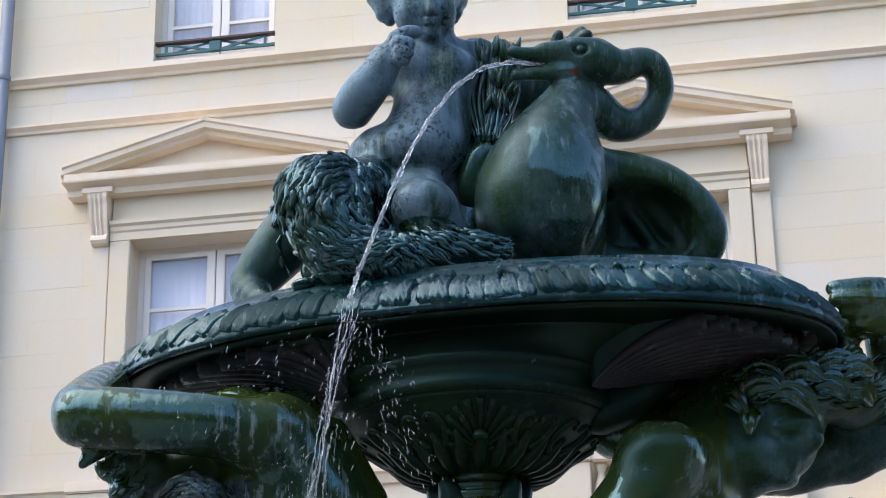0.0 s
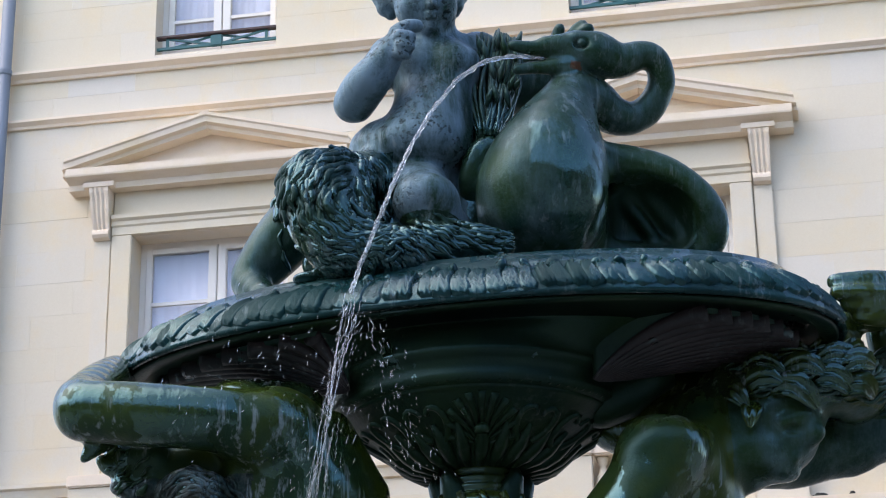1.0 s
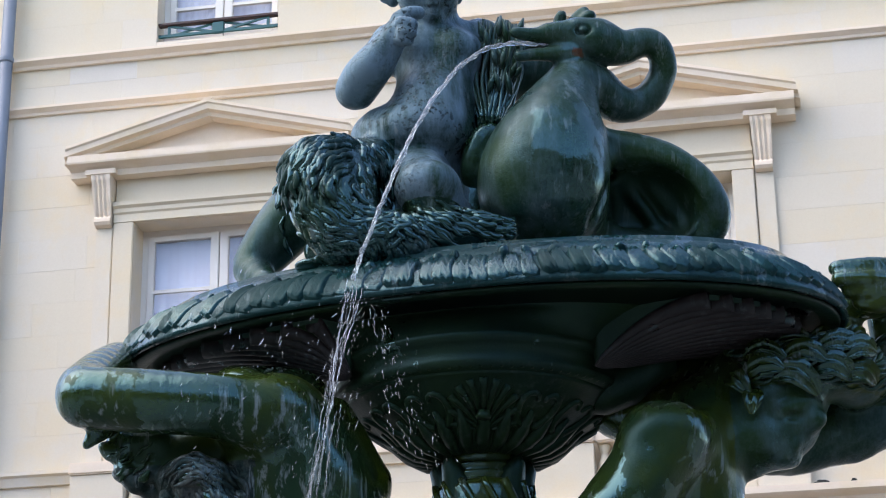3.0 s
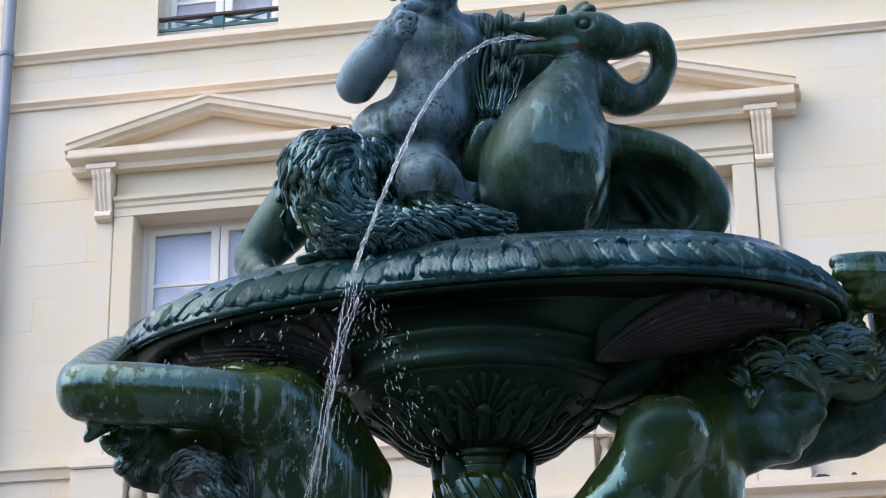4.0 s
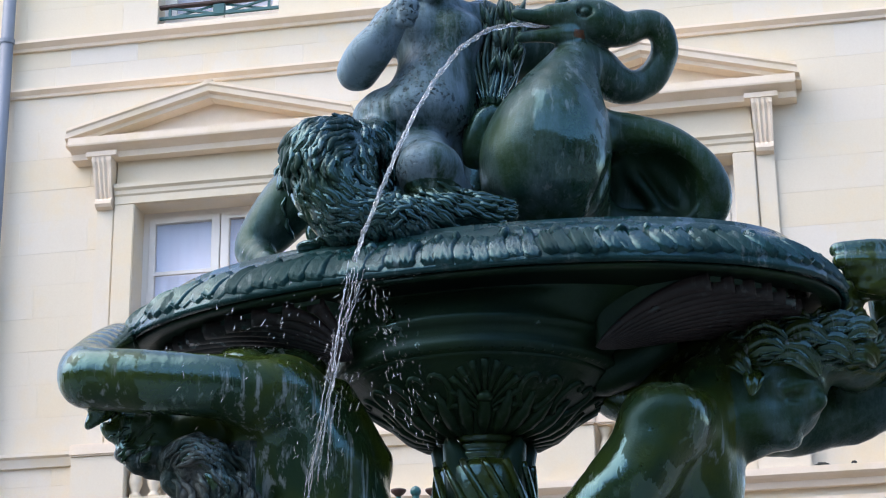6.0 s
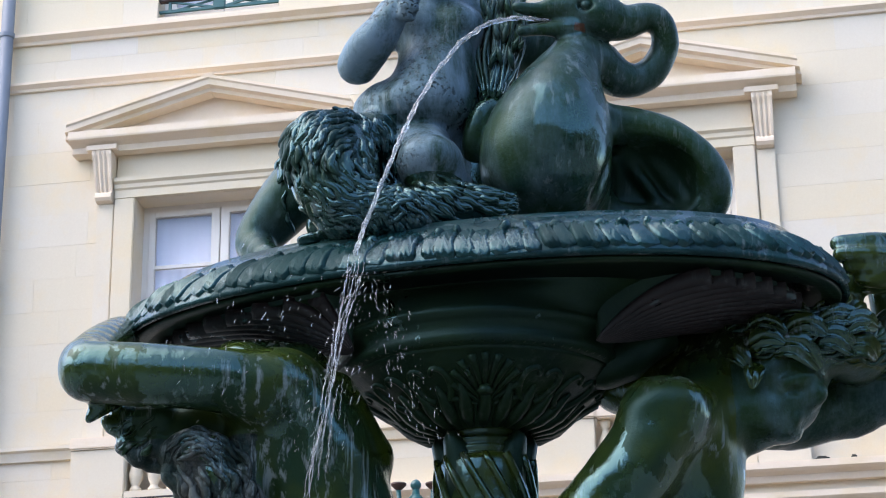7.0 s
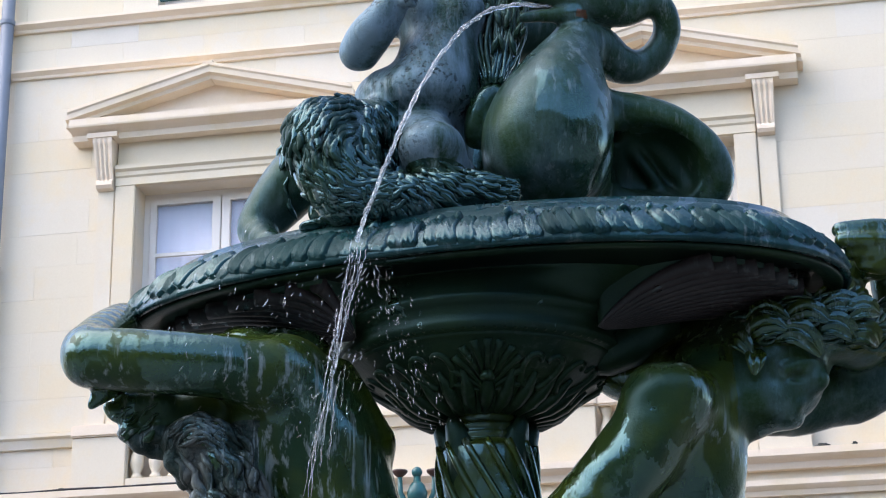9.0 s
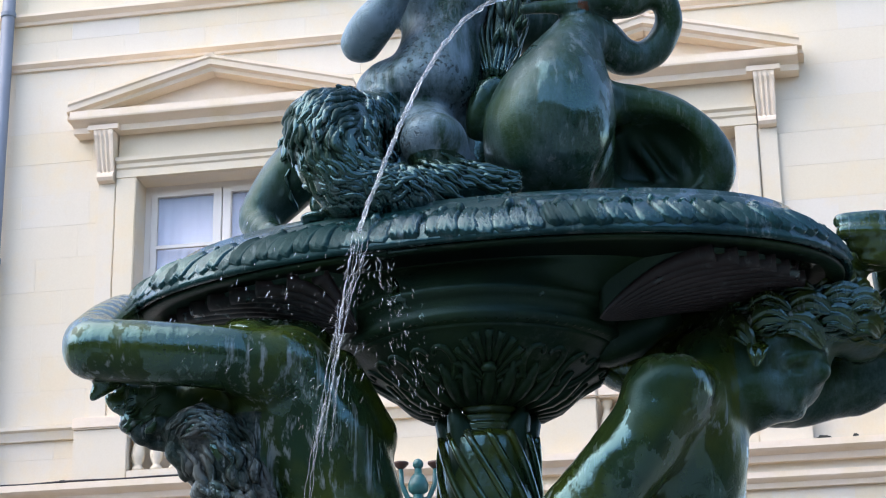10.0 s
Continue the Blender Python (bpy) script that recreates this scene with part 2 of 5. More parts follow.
class Clay:
    """Modelling clay on a grid: limbs and balls that melt into one another, then a skin over them."""

    def __init__(self, lo, hi, step):
        self.lo, self.step = np.array(lo, float), step
        self.axes = [np.arange(l, h, step) for l, h in zip(lo, hi)]
        self.f = np.full([len(a) for a in self.axes], 1.0, np.float32)
        self.loose, self.corners, self.quads, self.marks = 0, [], [], []

    def window(self, lo, hi):
        sl, ax = [], []
        for a, l, h in zip(self.axes, lo, hi):
            i, j = np.searchsorted(a, (l, h))
            sl.append(slice(i, j))
            ax.append(a[i:j])
        return tuple(sl), ax

    def melt(self, sl, d, k, cut):
        a = self.f[sl]
        if cut:
            d = -d
            h = np.maximum(k - np.abs(a - d), 0) / k
            self.f[sl] = np.maximum(a, d) + h * h * k / 4
        else:
            h = np.maximum(k - np.abs(a - d), 0) / k
            self.f[sl] = np.minimum(a, d) - h * h * k / 4

    def ball(self, c, r, k=0.02, lean=0.0, cut=False):
        """An ellipsoid; lean: degrees that it turns about the y axis."""
        m = max(r) + k + 0.01
        sl, ax = self.window([v - m for v in c], [v + m for v in c])
        x, y, z = np.meshgrid(ax[0] - c[0], ax[1] - c[1], ax[2] - c[2], indexing="ij", sparse=True)
        ca, sa = math.cos(radians(lean)), math.sin(radians(lean))
        u, w = x * ca - z * sa, x * sa + z * ca
        k0 = np.sqrt((u / r[0]) ** 2 + (y / r[1]) ** 2 + (w / r[2]) ** 2) + 1e-6
        k1 = np.sqrt((u / r[0] ** 2) ** 2 + (y / r[1] ** 2) ** 2 + (w / r[2] ** 2) ** 2) + 1e-6
        self.melt(sl, k0 * (k0 - 1) / k1, k, cut)

    def limb(self, a, b, ra, rb, k=0.02, cut=False):
        a, b = np.array(a), np.array(b)
        m = max(ra, rb) + k + 0.01
        sl, ax = self.window(np.minimum(a, b) - m, np.maximum(a, b) + m)
        x, y, z = np.meshgrid(ax[0] - a[0], ax[1] - a[1], ax[2] - a[2], indexing="ij", sparse=True)
        d = b - a
        t = np.clip((x * d[0] + y * d[1] + z * d[2]) / (d @ d), 0, 1)
        dist = np.sqrt((x - t * d[0]) ** 2 + (y - t * d[1]) ** 2 + (z - t * d[2]) ** 2)
        self.melt(sl, dist - (ra + (rb - ra) * t), k, cut)

    def chain(self, *knots, k=0.02):
        """Limbs through the knots, (place, radius), as one smooth body, then melted into the rest."""
        key = np.array([(*p, r + 0.003) for p, r in knots])
        n, fine = len(key), []
        for i in range(n - 1):
            a, b, c, d = key[max(i - 1, 0)], key[i], key[i + 1], key[min(i + 2, n - 1)]
            for t in (0.0, 0.25, 0.5, 0.75):
                fine.append(0.5 * (2 * b + (c - a) * t + (2 * a - 5 * b + 4 * c - d) * t * t + (3 * b - a - 3 * c + d) * t ** 3))
        fine = np.array(fine + [key[-1]])
        ps, rs = fine[:, :3], fine[:, 3]
        m = rs.max() + k + 0.01
        sl, ax = self.window(ps.min(axis=0) - m, ps.max(axis=0) + m)
        x, y, z = np.meshgrid(*ax, indexing="ij", sparse=True)
        body = None
        for i in range(len(ps) - 1):
            a, d = ps[i], ps[i + 1] - ps[i]
            t = np.clip(((x - a[0]) * d[0] + (y - a[1]) * d[1] + (z - a[2]) * d[2]) / (d @ d), 0, 1)
            dist = np.sqrt((x - a[0] - t * d[0]) ** 2 + (y - a[1] - t * d[1]) ** 2 + (z - a[2] - t * d[2]) ** 2) - (rs[i] + (rs[i + 1] - rs[i]) * t)
            if body is None:
                body = dist
            else:
                soft = np.maximum(0.004 - np.abs(body - dist), 0) / 0.004
                body = np.minimum(body, dist) - soft * soft * 0.001
        self.melt(sl, body.astype(np.float32), k, False)

    def relief(self, fn, lo, hi):
        """Raises the skin by fn(x, y, z) metres within the box."""
        sl, ax = self.window(lo, hi)
        x, y, z = np.meshgrid(*ax, indexing="ij", sparse=True)
        edge = 1.0
        for g, l, h in zip((x, y, z), lo, hi):
            edge = edge * np.clip((g - l) / 0.03, 0, 1) * np.clip((h - g) / 0.03, 0, 1)
        self.f[sl] -= (fn(x, y, z) * edge * (np.abs(self.f[sl]) < 0.05)).astype(np.float32)

    def front(self, x, z):
        """How far forward the clay stands at x and z, or None."""
        i, k = int(round((x - self.lo[0]) / self.step)), int(round((z - self.lo[2]) / self.step))
        if not (0 <= i < self.f.shape[0] and 0 <= k < self.f.shape[2]):
            return None
        line = self.f[i, :, k]
        hit = np.flatnonzero(line < 0)
        if not len(hit) or hit[0] == 0:
            return None
        j = hit[0]
        return float(self.axes[1][j - 1] + self.step * line[j - 1] / (line[j - 1] - line[j]))

    def lay(self, rows, mark):
        """Adds rows of points as a closed tube of quads."""
        n = len(rows[0])
        for a in range(len(rows) - 1):
            for k in range(n):
                j = (k + 1) % n
                self.quads.append((self.loose + a * n + k, self.loose + a * n + j, self.loose + (a + 1) * n + j, self.loose + (a + 1) * n + k))
                self.marks.append(mark)
        for r in rows:
            self.corners.extend(r)
        self.loose += n * len(rows)

    def lock(self, way, radius, mark=0, sink=0.3, flare=0.0, seg=6):
        """A tapering lock of hair that follows way, a list of (x, z), over the front of the clay."""
        pts = []
        for x, z in way:
            y = self.front(x, z)
            if y is None or (pts and abs(y - pts[-1][1]) > 0.014):
                break
            pts.append(np.array((x, y, z)))
        if len(pts) < 4:
            return
        n = len(pts)
        for i in range(1, n - 1):
            pts[i][1] = (pts[i - 1][1] + pts[i][1] * 2 + pts[i + 1][1]) / 4
        rows = []
        for i, p in enumerate(pts):
            t = i / (n - 1)
            d = pts[min(i + 1, n - 1)] - pts[max(i - 1, 0)]
            d = d / (np.linalg.norm(d) + 1e-9)
            side = np.cross(d, (0, 1, 0))
            side = side / (np.linalg.norm(side) + 1e-9)
            up = np.cross(side, d)
            if up[1] > 0:
                up = -up
            r = radius * (0.25 + 1.0 * math.sin(math.pi * (0.12 + 0.80 * t))) * (1.0 if i < n - 1 else 0.35)
            q = p + up * (r * (0.5 - sink) + flare * t * t)
            rows.append([q + side * r * math.cos(k / seg * math.tau) + up * r * 0.9 * math.sin(k / seg * math.tau) for k in range(seg)])
        self.lay(rows, mark)

    def comb(self, rng, count, box, flow, length, radius, mark=0, flare=0.0):
        """Locks that start at random within box (x0, x1, z0, z1) and run along flow(x, z)."""
        for _ in range(count):
            x, z = rng.uniform(box[0], box[1]), rng.uniform(box[2], box[3])
            size = length * rng.uniform(0.7, 1.3)
            way, swing = [], rng.uniform(0, math.tau)
            for i in range(9):
                way.append((x, z))
                dx, dz = flow(x, z)
                h = math.hypot(dx, dz) + 1e-9
                w = 0.42 * math.sin(i * 0.9 + swing)
                x, z = x + (dx - dz * w) / h * size / 8, z + (dz + dx * w) / h * size / 8
            self.lock(way, radius * rng.uniform(0.6, 1.4), mark, rng.uniform(-0.1, 0.5), flare * rng.uniform(0, 1))

    def blade(self, way, width, mark=0, lift=0.006, curl=0.35):
        """A laurel leaf along way, a list of (x, y, z), with a raised midrib, dished halves and turned-up edges."""
        pts = [np.array(p, float) for p in way]
        m = len(pts) - 1
        rows = []
        for i in range(9):
            t = i / 8
            u = min(int(t * m), m - 1)
            f = t * m - u
            p = pts[u] * (1 - f) + pts[u + 1] * f
            d = pts[u + 1] - pts[u]
            d = d / np.linalg.norm(d)
            side = np.cross(d, (0.15, 1, 0))
            side = side / np.linalg.norm(side)
            up = np.cross(side, d)
            if up[1] > 0:
                up = -up
            w = width * (0.10 + 0.95 * math.sin(math.pi * (0.06 + 0.90 * t)) ** 0.8)
            p = p + up * lift * math.sin(math.pi * t)
            top = [(-1.0, curl), (-0.55, -0.05), (-0.10, 0.05), (0.0, 0.22), (0.10, 0.05), (0.55, -0.05), (1.0, curl)]
            low = [(0.9, curl - 0.22), (0.0, -0.20), (-0.9, curl - 0.22)]
            rows.append([p + side * w * a + up * w * b for a, b in top + low])
        self.lay(rows, mark)

    def skin(self, name, mat, other=None, zones=()):
        """The finished mesh; other: further finishes for the faces within the zones, boxes of (low corner, high corner, number of the finish)."""
        f = self.f
        s = f < 0
        n = np.array(f.shape) - 1
        total, count = np.zeros((*n, 3), np.float32), np.zeros(n, np.int8)
        for ax in range(3):
            o1, o2 = [i for i in range(3) if i != ax]
            for p in (0, 1):
                for q in (0, 1):
                    st = [0, 0, 0]
                    st[o1], st[o2] = p, q
                    en = list(st)
                    en[ax] = 1
                    fa = f[tuple(slice(st[i], st[i] + n[i]) for i in range(3))]
                    fb = f[tuple(slice(en[i], en[i] + n[i]) for i in range(3))]
                    cross = (fa < 0) != (fb < 0)
                    t = np.where(cross, fa / np.where(cross, fa - fb, 1), 0)
                    total[..., ax] += t
                    total[..., o1] += p * cross
                    total[..., o2] += q * cross
                    count += cross
        live = count > 0
        index = np.full(n, -1, np.int32)
        index[live] = np.arange(live.sum())
        cells = np.argwhere(live)
        verts = (cells + total[live] / count[live][:, None]) * self.step + self.lo
        faces = []
        for ax in range(3):
            o1, o2 = (ax + 1) % 3, (ax + 2) % 3
            a = [slice(None)] * 3
            b = [slice(None)] * 3
            a[ax], b[ax] = slice(0, -1), slice(1, None)
            sa, sb = s[tuple(a)], s[tuple(b)]
            e = np.argwhere(sa != sb)
            e = e[(e[:, o1] > 0) & (e[:, o2] > 0) & (e[:, o1] < n[o1]) & (e[:, o2] < n[o2])]
            inside = sa[tuple(e.T)]
            quad = []
            for d1, d2 in ((-1, -1), (0, -1), (0, 0), (-1, 0)):
                c = e.copy()
                c[:, o1] += d1
                c[:, o2] += d2
                quad.append(index[tuple(c.T)])
            quad = np.array(quad).T
            quad[~inside] = quad[~inside][:, ::-1]
            faces.append(quad)
        faces = np.concatenate(faces)
        skin_faces = len(faces)
        if self.loose:
            faces = np.concatenate([faces, np.array(self.quads, np.int64) + len(verts)])
            verts = np.concatenate([verts, np.array(self.corners)])
        me = bpy.data.meshes.new(name)
        me.vertices.add(len(verts))
        me.vertices.foreach_set("co", verts.astype(np.float32).ravel())
        me.loops.add(faces.size)
        me.loops.foreach_set("vertex_index", faces.ravel().astype(np.int32))
        me.polygons.add(len(faces))
        me.polygons.foreach_set("loop_start", np.arange(0, faces.size, 4, dtype=np.int32))
        me.polygons.foreach_set("use_smooth", np.ones(len(faces), bool))
        me.update(calc_edges=True)
        me.validate()
        me.materials.append(mat)
        if other:
            for finish in other:
                me.materials.append(finish)
            mid = verts[faces].mean(axis=1)
            mark = np.zeros(len(faces), np.int32)
            for l, h, which in zones:
                mark[((mid > np.array(l)) & (mid < np.array(h))).all(axis=1)] = which
            mark[skin_faces:] = np.array(self.marks, np.int32) if self.loose else 0
            if len(me.polygons) == len(mark):
                me.polygons.foreach_set("material_index", mark)
        return new(name, me)


def ripple(seed, freq, waves=7):
    """Smooth pseudo-random relief, about -1 to 1, from crossed waves."""
    rng = np.random.default_rng(seed)
    ks = rng.normal(size=(waves, 3)) * freq
    ph = rng.uniform(0, math.tau, waves)
    return lambda x, y, z: sum(np.sin(k[0] * x + k[1] * y + k[2] * z + p) for k, p in zip(ks, ph)) / math.sqrt(waves)


# ---- ground, and unseen blocks that darken reflections ----
bm = bmesh.new()
vs = [bm.verts.new(p) for p in ((-900, -900, 0), (900, -900, 0), (900, 900, 0), (-900, 900, 0))]
bm.faces.new(vs)
tagged(mesh_object("ground", bm, PAVING), "grey stone paving of the square", "ground", kind="structure")
# added blocks, never in view: they keep low bright sky out of the bronze
for x0, x1, y0, y1, h in ((-30, 30, -34, -26, 13), (-38, -30, -30, 8, 12), (30, 38, -30, 4, 12)):
    tagged(mesh_object("wall_opposite", boxed(x0, x1, y0, y1, 0, h), BLOCKER_DULL), "plain dull blocks added out of view to darken reflections", "building", kind="structure")

# ---- facade, in its own frame: x along it, y into it, z up ----
TURN_W = -10.3
FACADE = pose(0, 0, 0, 0, 0, TURN_W) @ pose(0, 12.2 * math.cos(radians(TURN_W)), 0)
BAYS = (-4.245, -0.545)
HALF, HEAD, FOOT = 0.69, 8.11, 5.45
UP_HALF, UP_FOOT = 0.555, 9.83
OPENINGS = [(c - HALF, c + HALF, FOOT, HEAD) for c in BAYS] + [(c - UP_HALF - 0.01, c + UP_HALF - 0.01, UP_FOOT, 11.9) for c in BAYS]
WALL_X = (-9.5, 5.0)


def spans(x0, x1, z0, z1):
    """The stretches of a course that no opening takes away."""
    cuts = sorted((a, b) for a, b, c, d in OPENINGS if c < z1 - 0.001 and d > z0 + 0.001)
    for a, b in cuts:
        yield x0, a
        x0 = b
    yield x0, x1


wall = bmesh.new()
levels = sorted({0.0, 13.5, *(v for o in OPENINGS for v in o[2:])})
for z0, z1 in zip(levels, levels[1:]):
    for a, b in spans(*WALL_X, z0, z1):
        box(wall, a, b, 0.0026, 0.42, z0, z1)
wall_north = tagged(mesh_object("wall_north", wall, MORTAR), "pale cream limestone facade in large smooth ashlar", "wall", kind="structure")
wall_north.matrix_world = FACADE
tagged(part("roof", boxed(WALL_X[0], WALL_X[1], 0.02, 7, 13.5, 13.7), ROCK, wall_north))
# backs, ends and floors of the rooms, coloured dim
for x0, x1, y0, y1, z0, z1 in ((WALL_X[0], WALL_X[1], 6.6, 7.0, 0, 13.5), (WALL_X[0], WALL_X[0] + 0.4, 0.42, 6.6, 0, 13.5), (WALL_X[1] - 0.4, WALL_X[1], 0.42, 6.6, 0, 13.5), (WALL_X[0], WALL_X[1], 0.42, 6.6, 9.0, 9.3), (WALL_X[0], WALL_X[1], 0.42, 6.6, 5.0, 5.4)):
    part("inner_wall", boxed(x0, x1, y0, y1, z0, z1), ROOM_DIM, wall_north)


def placed(name, label, category, kind="", group=""):
    ob = new(name)
    ob.matrix_world = FACADE
    return tagged(ob, label, category, group, kind)


def string_course(z, h, out):
    prof = [(0, 0), (out * 0.35, 0), (out * 0.45, h * 0.3), (out * 0.8, h * 0.55), (out, h * 0.7), (out, h), (0, h + 0.015)]
    bm = sweep_profile(bmesh.new(), prof, (WALL_X[0], 0, z), (WALL_X[1], 0, z))
    ob = tagged(mesh_object("trim", bm, TRIM), "projecting limestone string course along the facade", "moulding", kind="structure")
    ob.matrix_world = FACADE


string_course(9.21, 0.075, 0.07)
string_course(9.665, 0.085, 0.09)
# cornice over the ground floor
for z, h, out in ((5.30, 0.14, 0.16), (5.10, 0.115, 0.10)):
    prof = [(0, 0), (out * 0.4, 0), (out * 0.5, h * 0.35), (out * 0.85, h * 0.5), (out, h * 0.62), (out, h), (0, h)]
    ob = tagged(mesh_object("trim", sweep_profile(bmesh.new(), prof, (WALL_X[0], 0, z), (WALL_X[1], 0, z)), TRIM), "moulded limestone cornice over the ground floor", "cornice", kind="structure")
    ob.matrix_world = FACADE


def corbel(parent, x):
    """A fluted scroll bracket, wide above and narrow below."""
    bm = bmesh.new()
    prof = [(0.19, 8.52), (0.19, 8.47), (0.165, 8.42), (0.135, 8.30), (0.10, 8.20), (0.085, 8.165), (0.105, 8.14), (0.11, 8.11), (0.09, 8.085), (0.05, 8.075)]
    cols = 9
    rows = []
    for o, z in prof:
        w = 0.070 + 0.016 * (z - 8.08) / 0.44
        row = [bm.verts.new((x - w, 0, z))]
        for i in range(cols):
            u = i / (cols - 1) * 2 - 1
            groove = 0.014 if i in (2, 4, 6) and 8.15 < z < 8.5 else 0
            row.append(bm.verts.new((x + w * u, -o + groove, z)))
        row.append(bm.verts.new((x + w, 0, z)))
        rows.append(row)
    for a, b in zip(rows, rows[1:]):
        for i in range(len(a) - 1):
            bm.faces.new((a[i], a[i + 1], b[i + 1], b[i]))
    bm.faces.new(rows[0])
    bm.faces.new(rows[-1][::-1])
    part("corbel", bm, TRIM, parent, "fluted limestone scroll bracket")


def pediment(c):
    ob = placed("pediment", "triangular limestone window pediment on two scroll brackets", "pediment", group="window pediments")
    w = 1.27
    prof = [(0, 0), (0.14, 0), (0.15, 0.05), (0.20, 0.075), (0.245, 0.09), (0.25, 0.105), (0.25, 0.165), (0, 0.19)]
    part("cornice", sweep_profile(bmesh.new(), prof, (c - w + 0.03, 0, 8.515), (c + w - 0.03, 0, 8.515)), TRIM, ob)
    rise = Vector((w, 0, 0.335))
    rake = [(0, -0.07), (0.19, -0.07), (0.20, -0.035), (0.245, -0.02), (0.25, 0.03), (0.265, 0.045), (0.265, 0.075), (0, 0.085)]
    for s in (-1, 1):
        foot = Vector((c + s * w, 0, 8.70))
        top = Vector((c - s * 0.015, 0, 8.70 + rise.z + 0.015 * rise.z / w))
        up = Vector((-s * rise.z, 0, w)).normalized()
        bm = sweep_profile(bmesh.new(), rake, foot, top, up)
        part("raking_cornice", bm, TRIM, ob)
    bm = bmesh.new()
    f = [bm.verts.new(p) for p in ((c - w + 0.15, -0.06, 8.68), (c + w - 0.15, -0.06, 8.68), (c, -0.06, 8.99), (c - w + 0.15, 0.01, 8.68), (c + w - 0.15, 0.01, 8.68), (c, 0.01, 8.99))]
    for q in ((0, 1, 2), (3, 5, 4), (0, 3, 4, 1), (1, 4, 5, 2), (2, 5, 3, 0)):
        bm.faces.new([f[i] for i in q])
    part("tympanum", bm, TRIM, ob)
    for s in (-1, 1):
        corbel(ob, c + s * 0.955)
        part("block", boxed(c + s * 0.955 - 0.135, c + s * 0.955 + 0.135, -0.20, 0, 8.516, 8.56), TRIM, ob)
        x = c + s * 0.955
        part("pilaster", boxed(x - 0.075, x + 0.075, -0.035, 0, 5.99, 8.08, bevel=0.006), STONE, ob)
        part("surround", boxed(c + s * 0.78 - 0.09, c + s * 0.78 + 0.09, -0.05, 0, 5.99, 8.11, bevel=0.008), STONE, ob)
    part("frieze", boxed(c - 0.86, c + 0.86, -0.03, 0, 8.29, 8.515), STONE, ob)
    head = [(0, 0), (0.05, 0), (0.05, 0.07), (0.065, 0.085), (0.065, 0.12), (0.09, 0.14), (0.09, 0.175), (0, 0.18)]
    part("lintel", sweep_profile(bmesh.new(), head, (c - 0.87, 0, 8.112), (c + 0.87, 0, 8.112)), STONE, ob)


for c in BAYS:
    pediment(c)


def casement(name, x0, x1, z0, z1, depth, bars, curtain=True):
    """A two-leaf timber window set back in its opening."""
    win = placed(name, "white painted two-leaf casement window with pale curtains behind", "window", "structure")
    c, fr = (x0 + x1) / 2, 0.05
    part("window_frame", boxed(x0, x0 + fr, depth, depth + 0.07, z0, z1), PAINT_WHITE, win)
    part("window_frame", boxed(x1 - fr, x1, depth, depth + 0.07, z0, z1), PAINT_WHITE, win)
    part("window_frame", boxed(x0 + fr, x1 - fr, depth, depth + 0.07, z1 - 0.05, z1), PAINT_WHITE, win)
    part("window_frame", boxed(x0 + fr, x1 - fr, depth, depth + 0.07, z0, z0 + 0.06), PAINT_WHITE, win)
    for s in (-1, 1):
        a, b = (x0 + fr, c) if s < 0 else (c, x1 - fr)
        leaf = part("sash", boxed(a + 0.004, a + 0.06 + (0.02 if s > 0 else 0), depth - 0.012, depth + 0.04, z0 + 0.06, z1 - 0.05, bevel=0.006), PAINT_WHITE, win)
        part("stile", boxed(b - 0.06 - (0.02 if s < 0 else 0), b - 0.004, depth - 0.012, depth + 0.04, z0 + 0.06, z1 - 0.05, bevel=0.006), PAINT_WHITE, win)
        part("rail", boxed(a + 0.06, b - 0.06, depth - 0.01, depth + 0.04, z1 - 0.10, z1 - 0.05), PAINT_WHITE, win)
        part("rail", boxed(a + 0.06, b - 0.06, depth - 0.01, depth + 0.04, z0 + 0.06, z0 + 0.16), PAINT_WHITE, win)
        edges = [z0 + 0.16, *bars, z1 - 0.10]
        for z in bars:
            part("glazing_bar", boxed(a + 0.06, b - 0.06, depth - 0.006, depth + 0.03, z - 0.015, z + 0.015), PAINT_WHITE, win)
        for lo, hi in zip(edges, edges[1:]):
            pane = part("pane", boxed(a + 0.055, b - 0.055, depth + 0.012, depth + 0.018, lo, hi), GLASS, win)
            pane.visible_shadow = False
    if curtain:
        for a, b in ((x0 + 0.02, c - 0.01), (c + 0.01, x1 - 0.02)):
            bm = bmesh.new()
            rows = []
            for z in (z0 + 0.02, z1 - 0.02):
                rows.append([bm.verts.new((a + (b - a) * i / 40, depth + 0.075 + 0.006 * math.sin(i * 0.55 + a) + 0.003 * math.sin(i * 1.3), z)) for i in range(41)])
            for i in range(40):
                bm.faces.new((rows[0][i], rows[0][i + 1], rows[1][i + 1], rows[1][i]))
            ob = tagged(mesh_object("curtain", bm, FABRIC, True), "thin white net curtain hanging behind the window", "curtain", "net curtains")
            ob.matrix_world = FACADE
            ob.modifiers.new("cloth", "SOLIDIFY").thickness = 0.003


for i, c in enumerate(BAYS):
    casement("window_%d" % (i + 1), c - HALF, c + HALF, FOOT + 0.02, HEAD, 0.22, (6.5, 7.0, 7.55))
    casement("window_%d" % (i + 3), c - UP_HALF - 0.01, c + UP_HALF - 0.01, UP_FOOT + 0.02, 11.9, 0.20, (10.24, 10.75, 11.3))


